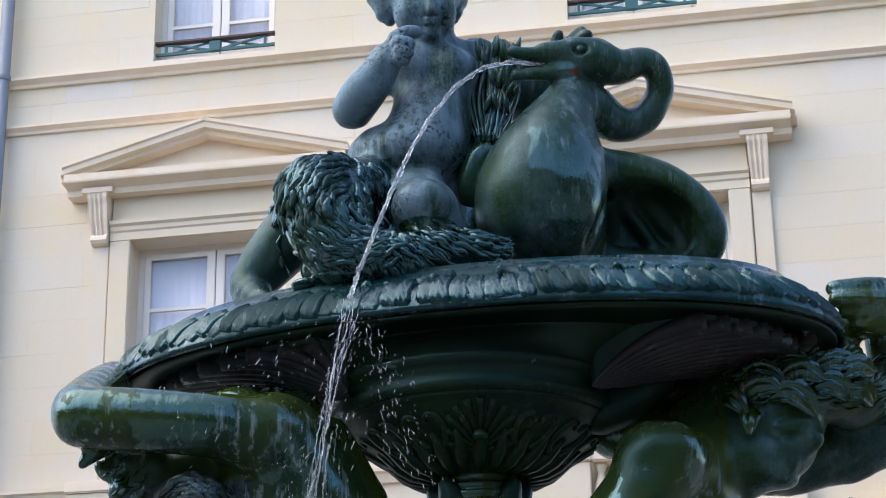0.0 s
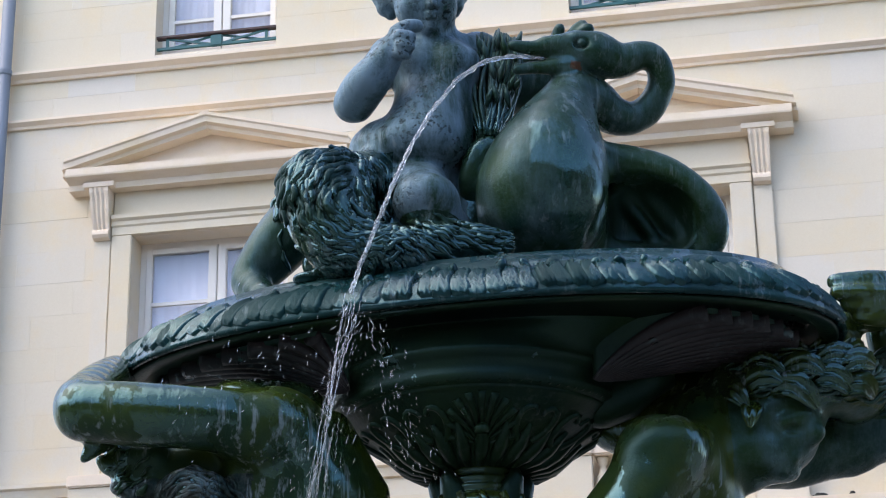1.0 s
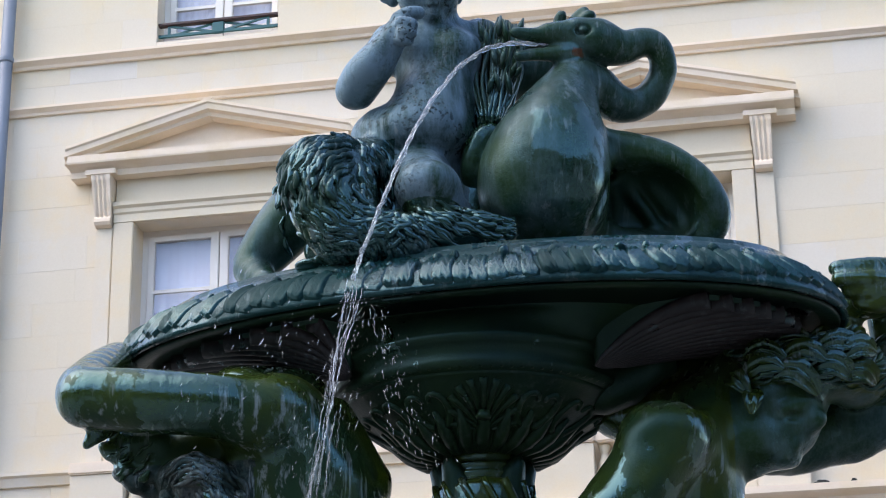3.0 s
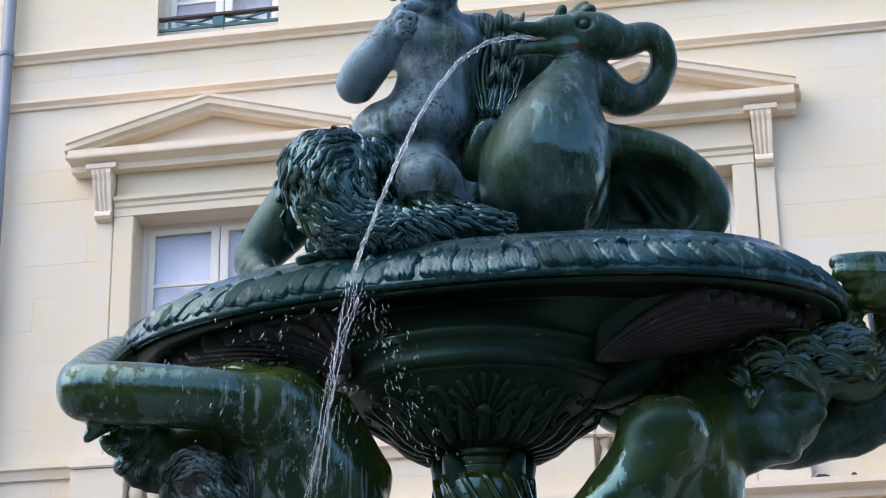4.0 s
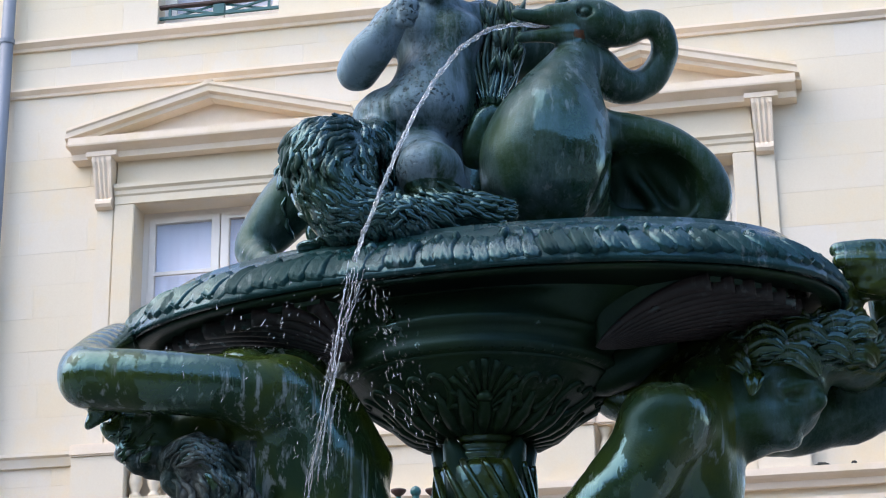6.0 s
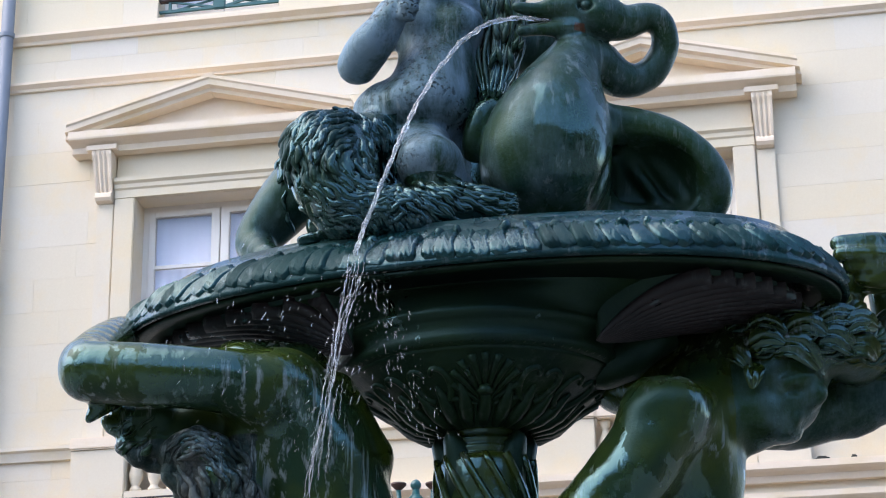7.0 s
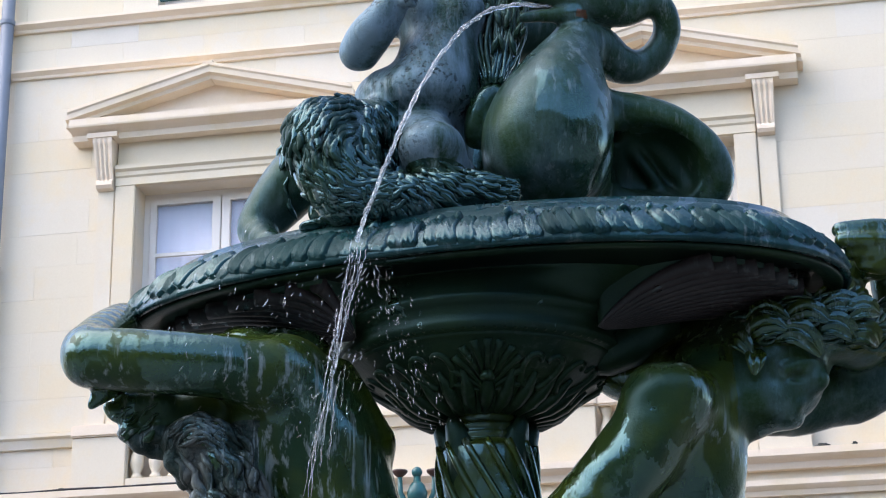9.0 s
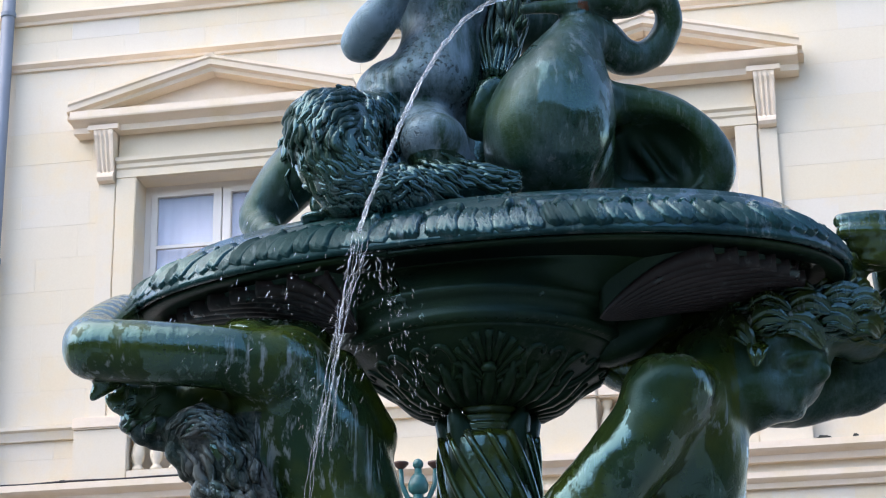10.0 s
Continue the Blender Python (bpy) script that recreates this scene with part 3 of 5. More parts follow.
def window_guard(c, w, z0, z1, y):
    """A low iron guard of two rails with crossed bars and a timber handrail."""
    ob = placed("window_guard", "low teal iron window guard with dark timber handrail", "railing", group="window guards")
    part("handrail", boxed(c - w, c + w, y - 0.03, y + 0.03, z1 - 0.028, z1, bevel=0.006), WOOD_DARK, ob, "dark brown timber handrail")
    part("bottom_rail", boxed(c - w, c + w, y - 0.012, y + 0.012, z0, z0 + 0.025), PAINT_TEAL, ob)
    h = z1 - 0.03
    for x in (-0.82, 0.82):
        part("upright", boxed(c + x * w - 0.012, c + x * w + 0.012, y - 0.01, y + 0.01, z0 + 0.025, h), PAINT_TEAL, ob)
    for s in (-1, 1):
        part("cross_bar", sweep_profile(bmesh.new(), [(-0.008, -0.009), (0.008, -0.009), (0.008, 0.009), (-0.008, 0.009)], (c + s * 0.05, y, z0 + 0.02), (c + s * 0.80 * w, y, h)), PAINT_TEAL, ob)
        part("cross_bar", sweep_profile(bmesh.new(), [(-0.006, -0.009), (0.006, -0.009), (0.006, 0.009), (-0.006, 0.009)], (c + s * 0.05, y + 0.018, h), (c + s * 0.80 * w, y + 0.018, z0 + 0.02)), PAINT_TEAL, ob)
    part("boss", boxed(c - 0.055, c + 0.055, y - 0.02, y + 0.02, z0 - 0.005, h, bevel=0.008), PAINT_TEAL, ob)


for c in BAYS:
    window_guard(c - 0.015, UP_HALF, 9.895, 10.03, 0.06)
    window_guard(c, HALF - 0.005, 6.02, 6.13, 0.10)


def balustrade(c, a, b):
    ob = placed("balustrade", "limestone balustrade with turned balusters under the window", "balustrade", group="window balustrades")
    for lo, hi in ((c - 1.13, a), (b, c + 1.13)):
        part("pier", boxed(lo, hi, -0.09, 0, 5.44, 5.89, bevel=0.006), STONE, ob)
        part("cap", boxed(lo - 0.01, hi + 0.01, -0.115, 0, 5.892, 5.995, bevel=0.012), TRIM, ob)
    part("rail", boxed(a + 0.012, b - 0.012, -0.10, 0.12, 5.89, 5.99, bevel=0.012), TRIM, ob)
    part("plinth", boxed(a + 0.002, b - 0.002, -0.09, 0.12, 5.44, 5.53, bevel=0.008), STONE, ob)
    prof = [(0.05, 0.0), (0.05, 0.03), (0.035, 0.045), (0.03, 0.06), (0.052, 0.11), (0.058, 0.15), (0.045, 0.21), (0.028, 0.26), (0.026, 0.29), (0.04, 0.305), (0.04, 0.32), (0.05, 0.335), (0.05, 0.36)]
    n = 8
    for i in range(n):
        part("baluster", lathe(bmesh.new(), prof, 16, (a + 0.075 + (b - a - 0.15) * i / (n - 1), 0.0, 5.53)), STONE, ob, smooth=True)
    part("backing", boxed(c - 0.69, c + 0.69, 0.121, 0.20, 5.45, 5.99), MORTAR, ob)


balustrade(BAYS[0], -4.915, -3.665)
balustrade(BAYS[1], -1.070, 0.180)
# parapet course between the windows
for a, b in ((WALL_X[0], BAYS[0] - 1.14), (BAYS[0] + 1.14, BAYS[1] - 1.14), (BAYS[1] + 1.14, WALL_X[1])):
    ob = tagged(mesh_object("trim", sweep_profile(bmesh.new(), [(0, 0), (0.03, 0), (0.05, 0.07), (0.075, 0.085), (0.075, 0.11), (0, 0.12)], (a, 0, 5.84), (b, 0, 5.84)), STONE), "thin limestone ledge level with the balustrades", "moulding", kind="structure")
    ob.matrix_world = FACADE

# drainpipe
pipe = placed("drainpipe", "round grey-blue zinc drainpipe fixed to the facade", "drainpipe")
part("pipe", lathe(bmesh.new(), [(0.058, 0.0), (0.058, 13.4)], 20, (-6.17, -0.10, 0)), ZINC, pipe, smooth=True)
for z in (1.4, 4.2, 7.4, 9.72, 11.6):
    part("collar", lathe(bmesh.new(), [(0.066, 0.0), (0.069, 0.01), (0.069, 0.04), (0.066, 0.05)], 20, (-6.17, -0.10, z)), ZINC, pipe)
    part("clip", boxed(-6.185, -6.155, -0.06, 0.012, z + 0.01, z + 0.04), ZINC, pipe)

# cable along the foot of the balustrades
pts = [(-7.5 + 0.12 * i, -0.125 - 0.01 * math.sin(i * 0.7), 5.452 + 0.008 * math.sin(i * 0.45) ** 2) for i in range(32)]
ob = tagged(mesh_object("cable", tube(bmesh.new(), pts, [0.009] * len(pts), 6), CABLE, True), "thin black cable lying along the cornice ledge", "cable")
ob.matrix_world = FACADE

# ---- fountain ----
BASIN_TURN = -15.0
AXIS = pose(-0.016, 0, 0, 0, 0, BASIN_TURN)
RIM_A, RIM_B, RIM_Z, RIM_X = 0.674, 0.3525, 2.849, -0.015


def oval(theta, inset, cup=0.0, cup_r=0.0):
    """A point of the basin's plan: the oval rim, inset, blended towards a round cup."""
    c, s = math.cos(theta), math.sin(theta)
    x = RIM_X + (RIM_A - inset) * math.copysign(abs(c) ** 0.952, c)
    y = (RIM_B - inset) * math.copysign(abs(s) ** 0.952, s)
    return x * (1 - cup) + cup_r * cup * math.cos(theta), y * (1 - cup) + cup_r * cup * math.sin(theta)


basin = tagged(new("fountain_basin"), "dark green bronze oval fountain basin with leaf-edged rim", "fountain")
basin.matrix_world = AXIS


def loft(rings, seg, wobble=None):
    bm = bmesh.new()
    rows = []
    for n, (inset, z, cup, cup_r) in enumerate(rings):
        row = []
        for i in range(seg):
            th = i / seg * math.tau
            x, y = oval(th, inset, cup, cup_r)
            dz = wobble(th, n) if wobble else 0
            row.append(bm.verts.new((x, y, RIM_Z + z + dz)))
        rows.append(row)
    for a, b in zip(rows, rows[1:]):
        for i in range(seg):
            j = (i + 1) % seg
            bm.faces.new((a[i], a[j], b[j], b[i]))
    return bm, rows


def closed_loft(rings, seg, wobble=None):
    bm, rows = loft(rings, seg, wobble)
    bm.faces.new(rows[0])
    bm.faces.new(rows[-1])
    return bm


# border and lip: floor of the basin, flat border, sloping band, undercut
bm = closed_loft([(0.30, -0.06, 0, 0), (0.12, -0.05, 0, 0), (0.108, 0.0, 0, 0), (0.102, 0.006, 0, 0), (0.092, 0.006, 0, 0), (0.088, -0.002, 0, 0), (0.082, -0.006, 0, 0), (0.062, -0.022, 0, 0), (0.058, -0.028, 0, 0), (0.054, -0.036, 0, 0), (0.044, -0.040, 0, 0), (0.018, -0.064, 0, 0), (0.004, -0.092, 0, 0), (0.002, -0.100, 0, 0), (0.010, -0.104, 0, 0), (0.03, -0.092, 0, 0), (0.07, -0.072, 0, 0), (0.3, -0.07, 0, 0)], 220)
rim = part("rim", bm, BRONZE_RIM, basin, smooth=True)
# the belly under the rim, running down into a round cup; undercut shade is in its colour
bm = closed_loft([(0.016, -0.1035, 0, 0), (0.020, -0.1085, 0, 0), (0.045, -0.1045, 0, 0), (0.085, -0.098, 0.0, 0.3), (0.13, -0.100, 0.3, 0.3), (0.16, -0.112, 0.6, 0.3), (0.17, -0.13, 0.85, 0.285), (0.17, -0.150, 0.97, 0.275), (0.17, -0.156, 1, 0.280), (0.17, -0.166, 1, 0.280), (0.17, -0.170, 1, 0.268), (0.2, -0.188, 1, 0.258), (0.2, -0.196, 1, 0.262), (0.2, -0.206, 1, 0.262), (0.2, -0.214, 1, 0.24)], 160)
part("belly", bm, BRONZE_SHADED, basin, smooth=True)
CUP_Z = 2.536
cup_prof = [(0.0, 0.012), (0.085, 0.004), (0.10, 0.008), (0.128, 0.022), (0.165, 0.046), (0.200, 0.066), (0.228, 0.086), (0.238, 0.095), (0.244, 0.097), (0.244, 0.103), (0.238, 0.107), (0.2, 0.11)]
part("cup", lathe(bmesh.new(), cup_prof[1:], 96, (0, 0, CUP_Z)), BRONZE_SHADED, basin, smooth=True)
stem_prof = [(0.12, -0.95), (0.11, -0.7), (0.094, -0.35), (0.086, -0.12), (0.084, -0.06), (0.085, -0.034), (0.080, -0.022), (0.070, -0.018), (0.066, -0.014), (0.071, -0.010), (0.071, -0.004), (0.065, 0.0), (0.071, 0.005), (0.071, 0.011), (0.065, 0.015), (0.073, 0.020), (0.073, 0.026), (0.066, 0.031), (0.08, 0.042), (0.088, 0.05)]
part("stem", lathe(bmesh.new(), stem_prof, 64, (0, 0, 2.515)), BRONZE_WET, basin, smooth=True)
part("foot", lathe(bmesh.new(), [(1.1, -2.515), (1.1, -2.2), (0.95, -2.1), (0.85, -1.5), (0.9, -1.4), (0.75, -1.3), (0.65, -1.0), (0.62, -0.75), (0.5, -0.55), (0.1, -0.5)], 64, (0, 0, 2.515)), ROCK, basin)

# leaf band round the rim: overlapping tongues, each a raised and folded leaf
def leaf_mesh(length, width, lift):
    """A narrow bent tongue with a raised, rounded back, fuller towards its tip."""
    bm = bmesh.new()
    rows = []
    for i in range(7):
        t = i / 6
        w = width * (0.55 + 0.6 * t ** 0.7) * (1.0 if i < 6 else 0.6)
        h = lift * (0.35 + 0.8 * math.sin(math.pi * (0.12 + 0.70 * t)))
        bend = 0.16 * width * math.sin(t * 3.0)
        ridge = ((-0.52, 0.0), (-0.42, 0.55), (-0.30, 0.75), (-0.17, 0.5), (0.0, 1.0), (0.15, 0.6), (0.28, 0.85), (0.42, 0.5), (0.52, 0.0))
        rows.append([bm.verts.new((bend + w * u, length * t, h * k - 0.001)) for u, k in ridge])
    for a, b in zip(rows, rows[1:]):
        for j in range(8):
            bm.faces.new((a[j], a[j + 1], b[j + 1], b[j]))
    bm.faces.new(rows[0])
    bm.faces.new(rows[-1][::-1])
    return bm


leaf_a = leaf_mesh(0.074, 0.036, 0.015)
first = None
LEAVES = 122
arc = []
for i in range(2000):
    th = i / 2000 * math.tau
    arc.append(math.hypot((RIM_A - 0.02) * math.sin(th), (RIM_B - 0.02) * math.cos(th)))
run_len = np.cumsum(arc)
rng = random.Random(4)
for n in range(LEAVES):
    th = math.tau * float(np.searchsorted(run_len, run_len[-1] * n / LEAVES)) / 2000
    top, low = oval(th, 0.050), oval(th, 0.004)
    a, b = Vector((*top, RIM_Z - 0.038)), Vector((*low, RIM_Z - 0.098))
    along = (b - a).normalized()
    tang = Vector((-RIM_A * math.sin(th), RIM_B * math.cos(th), 0)).normalized()
    slant = (along + tang * (0.55 * math.cos(th) + rng.uniform(-0.08, 0.08))).normalized()
    side = (tang - slant * tang.dot(slant)).normalized()
    out = side.cross(slant)
    if out.dot(Vector((*low, 0.3))) < 0:
        side, out = -side, -out
    m = Matrix((side, slant, out)).transposed().to_4x4()
    m.translation = a + out * rng.uniform(0.0015, 0.0045)
    m = m @ Matrix.Diagonal((rng.uniform(0.8, 1.2), rng.uniform(0.93, 1.03), rng.uniform(0.6, 1.4), 1))
    if first is None:
        first = part("leaf", leaf_a, BRONZE_RIM, rim, smooth=True)
        first.matrix_basis = m
    else:
        ob = new("leaf", first.data)
        ob.parent = rim
        ob.matrix_basis = m
# knots of the cord between border and leaves
knot = bmesh.new()
bmesh.ops.create_icosphere(knot, subdivisions=2, radius=0.012)
knot_first = None
for n in range(56):
    th = math.tau * float(np.searchsorted(run_len, run_len[-1] * (n + rng.uniform(-0.4, 0.4)) / 56 % run_len[-1])) / 2000
    m = Matrix.Translation((*oval(th, 0.054), RIM_Z - 0.034)) @ pose(0, 0, 0, rng.uniform(0, 90), rng.uniform(0, 90), rng.uniform(0, 180)) @ Matrix.Diagonal((rng.uniform(0.7, 1.6), rng.uniform(0.6, 1.1), rng.uniform(0.6, 1.2), 1))
    if knot_first is None:
        knot_first = part("knot", knot, BRONZE_RIM, rim, smooth=True)
        knot_first.matrix_basis = m
    else:
        ob = new("knot", knot_first.data)
        ob.parent = rim
        ob.matrix_basis = m


# two ribbed shells under the ends of the basin, and one on the front of the cup
def belly_point(th, s):
    """A point of the belly's underside: s 0 at the cup, 1 under the rim; steep at first, then nearly level."""
    x0, y0 = oval(th, 0.17, 1.0, 0.275)
    x1, y1 = oval(th, 0.062)
    return Vector((x0 + (x1 - x0) * s, y0 + (y1 - y0) * s, RIM_Z - 0.200 + 0.088 * (1 - (1 - s) ** 2.4)))


def shell_point(mid, u, t):
    """On a scallop: u -1 to 1 across, t 0 at the hinge to 1 at the edge."""
    out, wide = (0.46, 0.60) if math.cos(mid) > 0 else (-0.32, 0.66)
    return belly_point(mid + u * 0.03 + (out + u * wide) * t ** 0.7, 0.02 + 0.90 * t)


for mid in (math.radians(230), math.radians(329)):
    bm = bmesh.new()
    rows = [[bm.verts.new(shell_point(mid, i / 20 - 1, j / 14)) for i in range(41)] for j in range(15)]
    for a, b in zip(rows, rows[1:]):
        for i in range(40):
            bm.faces.new((a[i], a[i + 1], b[i + 1], b[i]))
    loop = rows[0] + [r[-1] for r in rows[1:]] + rows[-1][-2::-1] + [r[0] for r in rows[-2:0:-1]]
    crown = [bm.verts.new((v.co.x * 0.97, v.co.y * 0.97, max(v.co.z, RIM_Z - 0.085) + 0.012)) for v in loop]
    for i in range(len(loop)):
        k = (i + 1) % len(loop)
        bm.faces.new((loop[i], loop[k], crown[k], crown[i]))
    shell = part("shell", bm, BRONZE_SHADED, basin, smooth=True)
    for i in range(12):
        u = (i / 11 * 2 - 1) * 0.97
        pts = [shell_point(mid, u, j / 15) - Vector((0, 0, 0.001)) for j in range(16)]
        part("rib", tube(bmesh.new(), pts, [0.002 + 0.0155 * (j / 15) ** 0.8 for j in range(16)], 10), BRONZE_RIB, shell, smooth=True)

FRONT = math.radians(-90 - BASIN_TURN)
cup_shell = part("shell", lathe(bmesh.new(), [(0.012, -0.006), (0.014, 0.0), (0.010, 0.008)], 12, (0.178 * math.cos(FRONT), 0.178 * math.sin(FRONT), CUP_Z + 0.040)), BRONZE_SHADED, basin, smooth=True)


def cup_point(az, h):
    """On the cup's outside at the azimuth, h metres over its foot."""
    for (r0, z0), (r1, z1) in zip(cup_prof, cup_prof[1:]):
        if z0 <= h <= z1:
            r = r0 + (r1 - r0) * (h - z0) / max(1e-6, z1 - z0)
            return Vector((r * math.cos(az), r * math.sin(az), CUP_Z + h))
    return Vector((0.25 * math.cos(az), 0.25 * math.sin(az), CUP_Z + h))


for i in range(11):
    a = (i - 5) / 5 * 1.35
    pts, rad = [], []
    for j in range(7):
        t = j / 6
        rr = 0.012 + 0.058 * t
        pts.append(cup_point(FRONT + math.sin(a) * rr * 1.1 / 0.2, 0.024 + math.cos(a) * rr * 0.95))
        rad.append(0.0025 + 0.0055 * t)
    part("rib", tube(bmesh.new(), pts, rad, 7), BRONZE_SHADED, cup_shell, smooth=True)
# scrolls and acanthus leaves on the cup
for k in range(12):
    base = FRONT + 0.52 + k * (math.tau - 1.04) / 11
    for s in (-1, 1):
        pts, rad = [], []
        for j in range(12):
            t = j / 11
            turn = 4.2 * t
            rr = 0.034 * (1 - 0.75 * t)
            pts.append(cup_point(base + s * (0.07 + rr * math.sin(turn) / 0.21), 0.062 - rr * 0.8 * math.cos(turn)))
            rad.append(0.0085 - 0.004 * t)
        part("scroll", tube(bmesh.new(), pts, rad, 6), BRONZE_SHADED, basin, smooth=True)
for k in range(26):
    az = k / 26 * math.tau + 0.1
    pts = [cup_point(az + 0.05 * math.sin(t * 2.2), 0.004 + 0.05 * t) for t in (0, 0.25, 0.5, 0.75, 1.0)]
    part("acanthus", tube(bmesh.new(), pts, [0.006, 0.013, 0.014, 0.010, 0.005], 7), BRONZE_SHADED, basin, smooth=True)
# beads round the collar
bead = bmesh.new()
bmesh.ops.create_icosphere(bead, subdivisions=1, radius=0.0085)
bead_first = None
for k in range(90):
    az = k / 90 * math.tau
    m = Matrix.Translation((0.252 * math.cos(az), 0.252 * math.sin(az), CUP_Z + 0.110))
    if bead_first is None:
        bead_first = part("bead", bead, BRONZE_SHADED, basin, smooth=True)
        bead_first.matrix_basis = m
    else:
        ob = new("bead", bead_first.data)
        ob.parent = basin
        ob.matrix_basis = m
# leaf scrolls that curl out at the corners of the stem's head
for az in (15, 60, 105, 150, 195, 238, -28):
    d = Vector((math.cos(radians(az)), math.sin(radians(az)), 0))
    pts = [d * r + Vector((0, 0, z)) for r, z in ((0.060, 2.400), (0.060, 2.455), (0.064, 2.490), (0.071, 2.512), (0.079, 2.526), (0.078, 2.536), (0.070, 2.534))]
    part("leaf_scroll", tube(bmesh.new(), pts, [0.026, 0.027, 0.026, 0.022, 0.016, 0.011, 0.006], 12), BRONZE_SHADED, basin, smooth=True)
# brackets from the cup to the hinges of the shells
for side in (-1, 1):
    pts = [(side * 0.17, -0.01, 2.640), (side * 0.225, -0.02, 2.640), (side * 0.265, -0.03, 2.652), (side * 0.30, -0.02, 2.680), (side * 0.34, 0.0, 2.700)]
    part("bracket", tube(bmesh.new(), pts, [0.030, 0.038, 0.042, 0.038, 0.030], 14), BRONZE_SHADED, basin, smooth=True)
# spiral flutes of the stem
for k in range(14):
    pts, rad = [], []
    for j in range(24):
        t = j / 23
        az = k / 14 * math.tau + 2.6 * t
        r = 0.086 + 0.006 * t
        pts.append((r * math.cos(az), r * math.sin(az), 2.492 - 0.40 * t))
        rad.append(0.0075)
    part("flute", tube(bmesh.new(), pts, rad, 6), BRONZE_WET, basin, smooth=True)


# ---- seated child statue ----
def putto():
    c = Clay((-0.50, -0.32, 2.77), (0.17, 0.14, 3.66), 0.0032)
    # head, only its lower half is ever seen
    c.ball((-0.107, -0.050, 3.506), (0.062, 0.070, 0.085), 0.02)
    c.ball((-0.103, -0.055, 3.462), (0.054, 0.060, 0.068), 0.02)
    c.ball((-0.098, -0.062, 3.417), (0.036, 0.042, 0.034), 0.03)
    c.ball((-0.133, -0.080, 3.432), (0.022, 0.024, 0.024), 0.03)
    c.ball((-0.067, -0.080, 3.433), (0.021, 0.024, 0.024), 0.03)
    c.ball((-0.095, -0.085, 3.385), (0.014, 0.014, 0.010), 0.02)
    c.limb((-0.090, -0.112, 3.455), (-0.089, -0.119, 3.422), 0.004, 0.0075, 0.012)
    c.ball((-0.090, -0.107, 3.406), (0.014, 0.007, 0.0036), 0.004)
    c.ball((-0.091, -0.105, 3.399), (0.012, 0.007, 0.0036), 0.004)
    c.ball((-0.113, -0.118, 3.447), (0.013, 0.008, 0.006), 0.006, cut=True)
    c.ball((-0.065, -0.115, 3.451), (0.013, 0.008, 0.006), 0.006, cut=True)
    for p, r in (((-0.184, -0.020, 3.485), 0.017), ((-0.197, -0.020, 3.502), 0.018), ((-0.180, -0.020, 3.463), 0.015), ((-0.169, -0.020, 3.450), 0.011), ((-0.180, -0.060, 3.514), 0.026), ((-0.036, -0.020, 3.492), 0.014), ((-0.029, -0.020, 3.513), 0.016), ((-0.043, -0.020, 3.465), 0.012), ((-0.046, -0.010, 3.456), 0.009), ((-0.044, -0.060, 3.522), 0.026)):
        c.ball(p, (r, r, r * 0.9), 0.006)
    c.ball((-0.111, -0.040, 3.584), (0.070, 0.08, 0.05), 0.02)
    c.ball((-0.169, -0.020, 3.507), (0.032, 0.05, 0.048), 0.02)
    c.ball((-0.048, -0.020, 3.510), (0.026, 0.05, 0.045), 0.02)
    c.limb((-0.037, 0.030, 3.230), (-0.025, 0.000, 2.997), 0.045, 0.06, 0.03)
    c.ball((-0.016, -0.010, 3.050), (0.05, 0.05, 0.07), 0.03)
    # neck, chest, belly
    c.limb((-0.089, -0.030, 3.405), (-0.085, -0.020, 3.367), 0.036, 0.046, 0.03)
    c.limb((-0.159, -0.010, 3.365), (-0.010, 0.000, 3.373), 0.040, 0.040, 0.03)
    c.ball((-0.084, -0.030, 3.303), (0.078, 0.064, 0.070), 0.04)
    c.ball((-0.128, -0.055, 3.323), (0.044, 0.042, 0.038), 0.025)
    c.ball((-0.045, -0.055, 3.324), (0.042, 0.042, 0.038), 0.025)
    c.ball((-0.095, -0.050, 3.217), (0.078, 0.076, 0.072), 0.04)
    c.ball((-0.115, -0.060, 3.153), (0.094, 0.085, 0.062), 0.04)
    c.ball((-0.200, -0.020, 3.161), (0.050, 0.06, 0.05), 0.04)
    c.ball((-0.104, -0.130, 3.150), (0.005, 0.008, 0.006), 0.006, cut=True)
    # raised arm with the finger at the lip
    c.limb((-0.176, -0.010, 3.361), (-0.241, -0.050, 3.254), 0.038, 0.032, 0.02)
    c.chain(((-0.240, -0.070, 3.240), 0.034), ((-0.207, -0.110, 3.266), 0.036), ((-0.169, -0.130, 3.310), 0.024), k=0.015)
    c.ball((-0.159, -0.135, 3.326), (0.026, 0.020, 0.026), 0.012)
    c.chain(((-0.156, -0.140, 3.349), 0.012), ((-0.137, -0.145, 3.359), 0.010), ((-0.117, -0.140, 3.363), 0.008), k=0.006)
    c.chain(((-0.151, -0.155, 3.334), 0.010), ((-0.131, -0.155, 3.331), 0.0095), k=0.004)
    c.chain(((-0.149, -0.155, 3.316), 0.010), ((-0.133, -0.155, 3.314), 0.009), k=0.004)
    c.chain(((-0.154, -0.150, 3.303), 0.010), ((-0.138, -0.150, 3.300), 0.008), k=0.004)
    # knee and shin
    c.ball((-0.105, -0.190, 2.989), (0.060, 0.066, 0.050), 0.012)
    c.limb((-0.105, -0.190, 2.985), (-0.120, -0.060, 3.076), 0.048, 0.055, 0.012)
    c.limb((-0.095, -0.180, 2.964), (-0.058, -0.090, 2.951), 0.048, 0.05, 0.02)
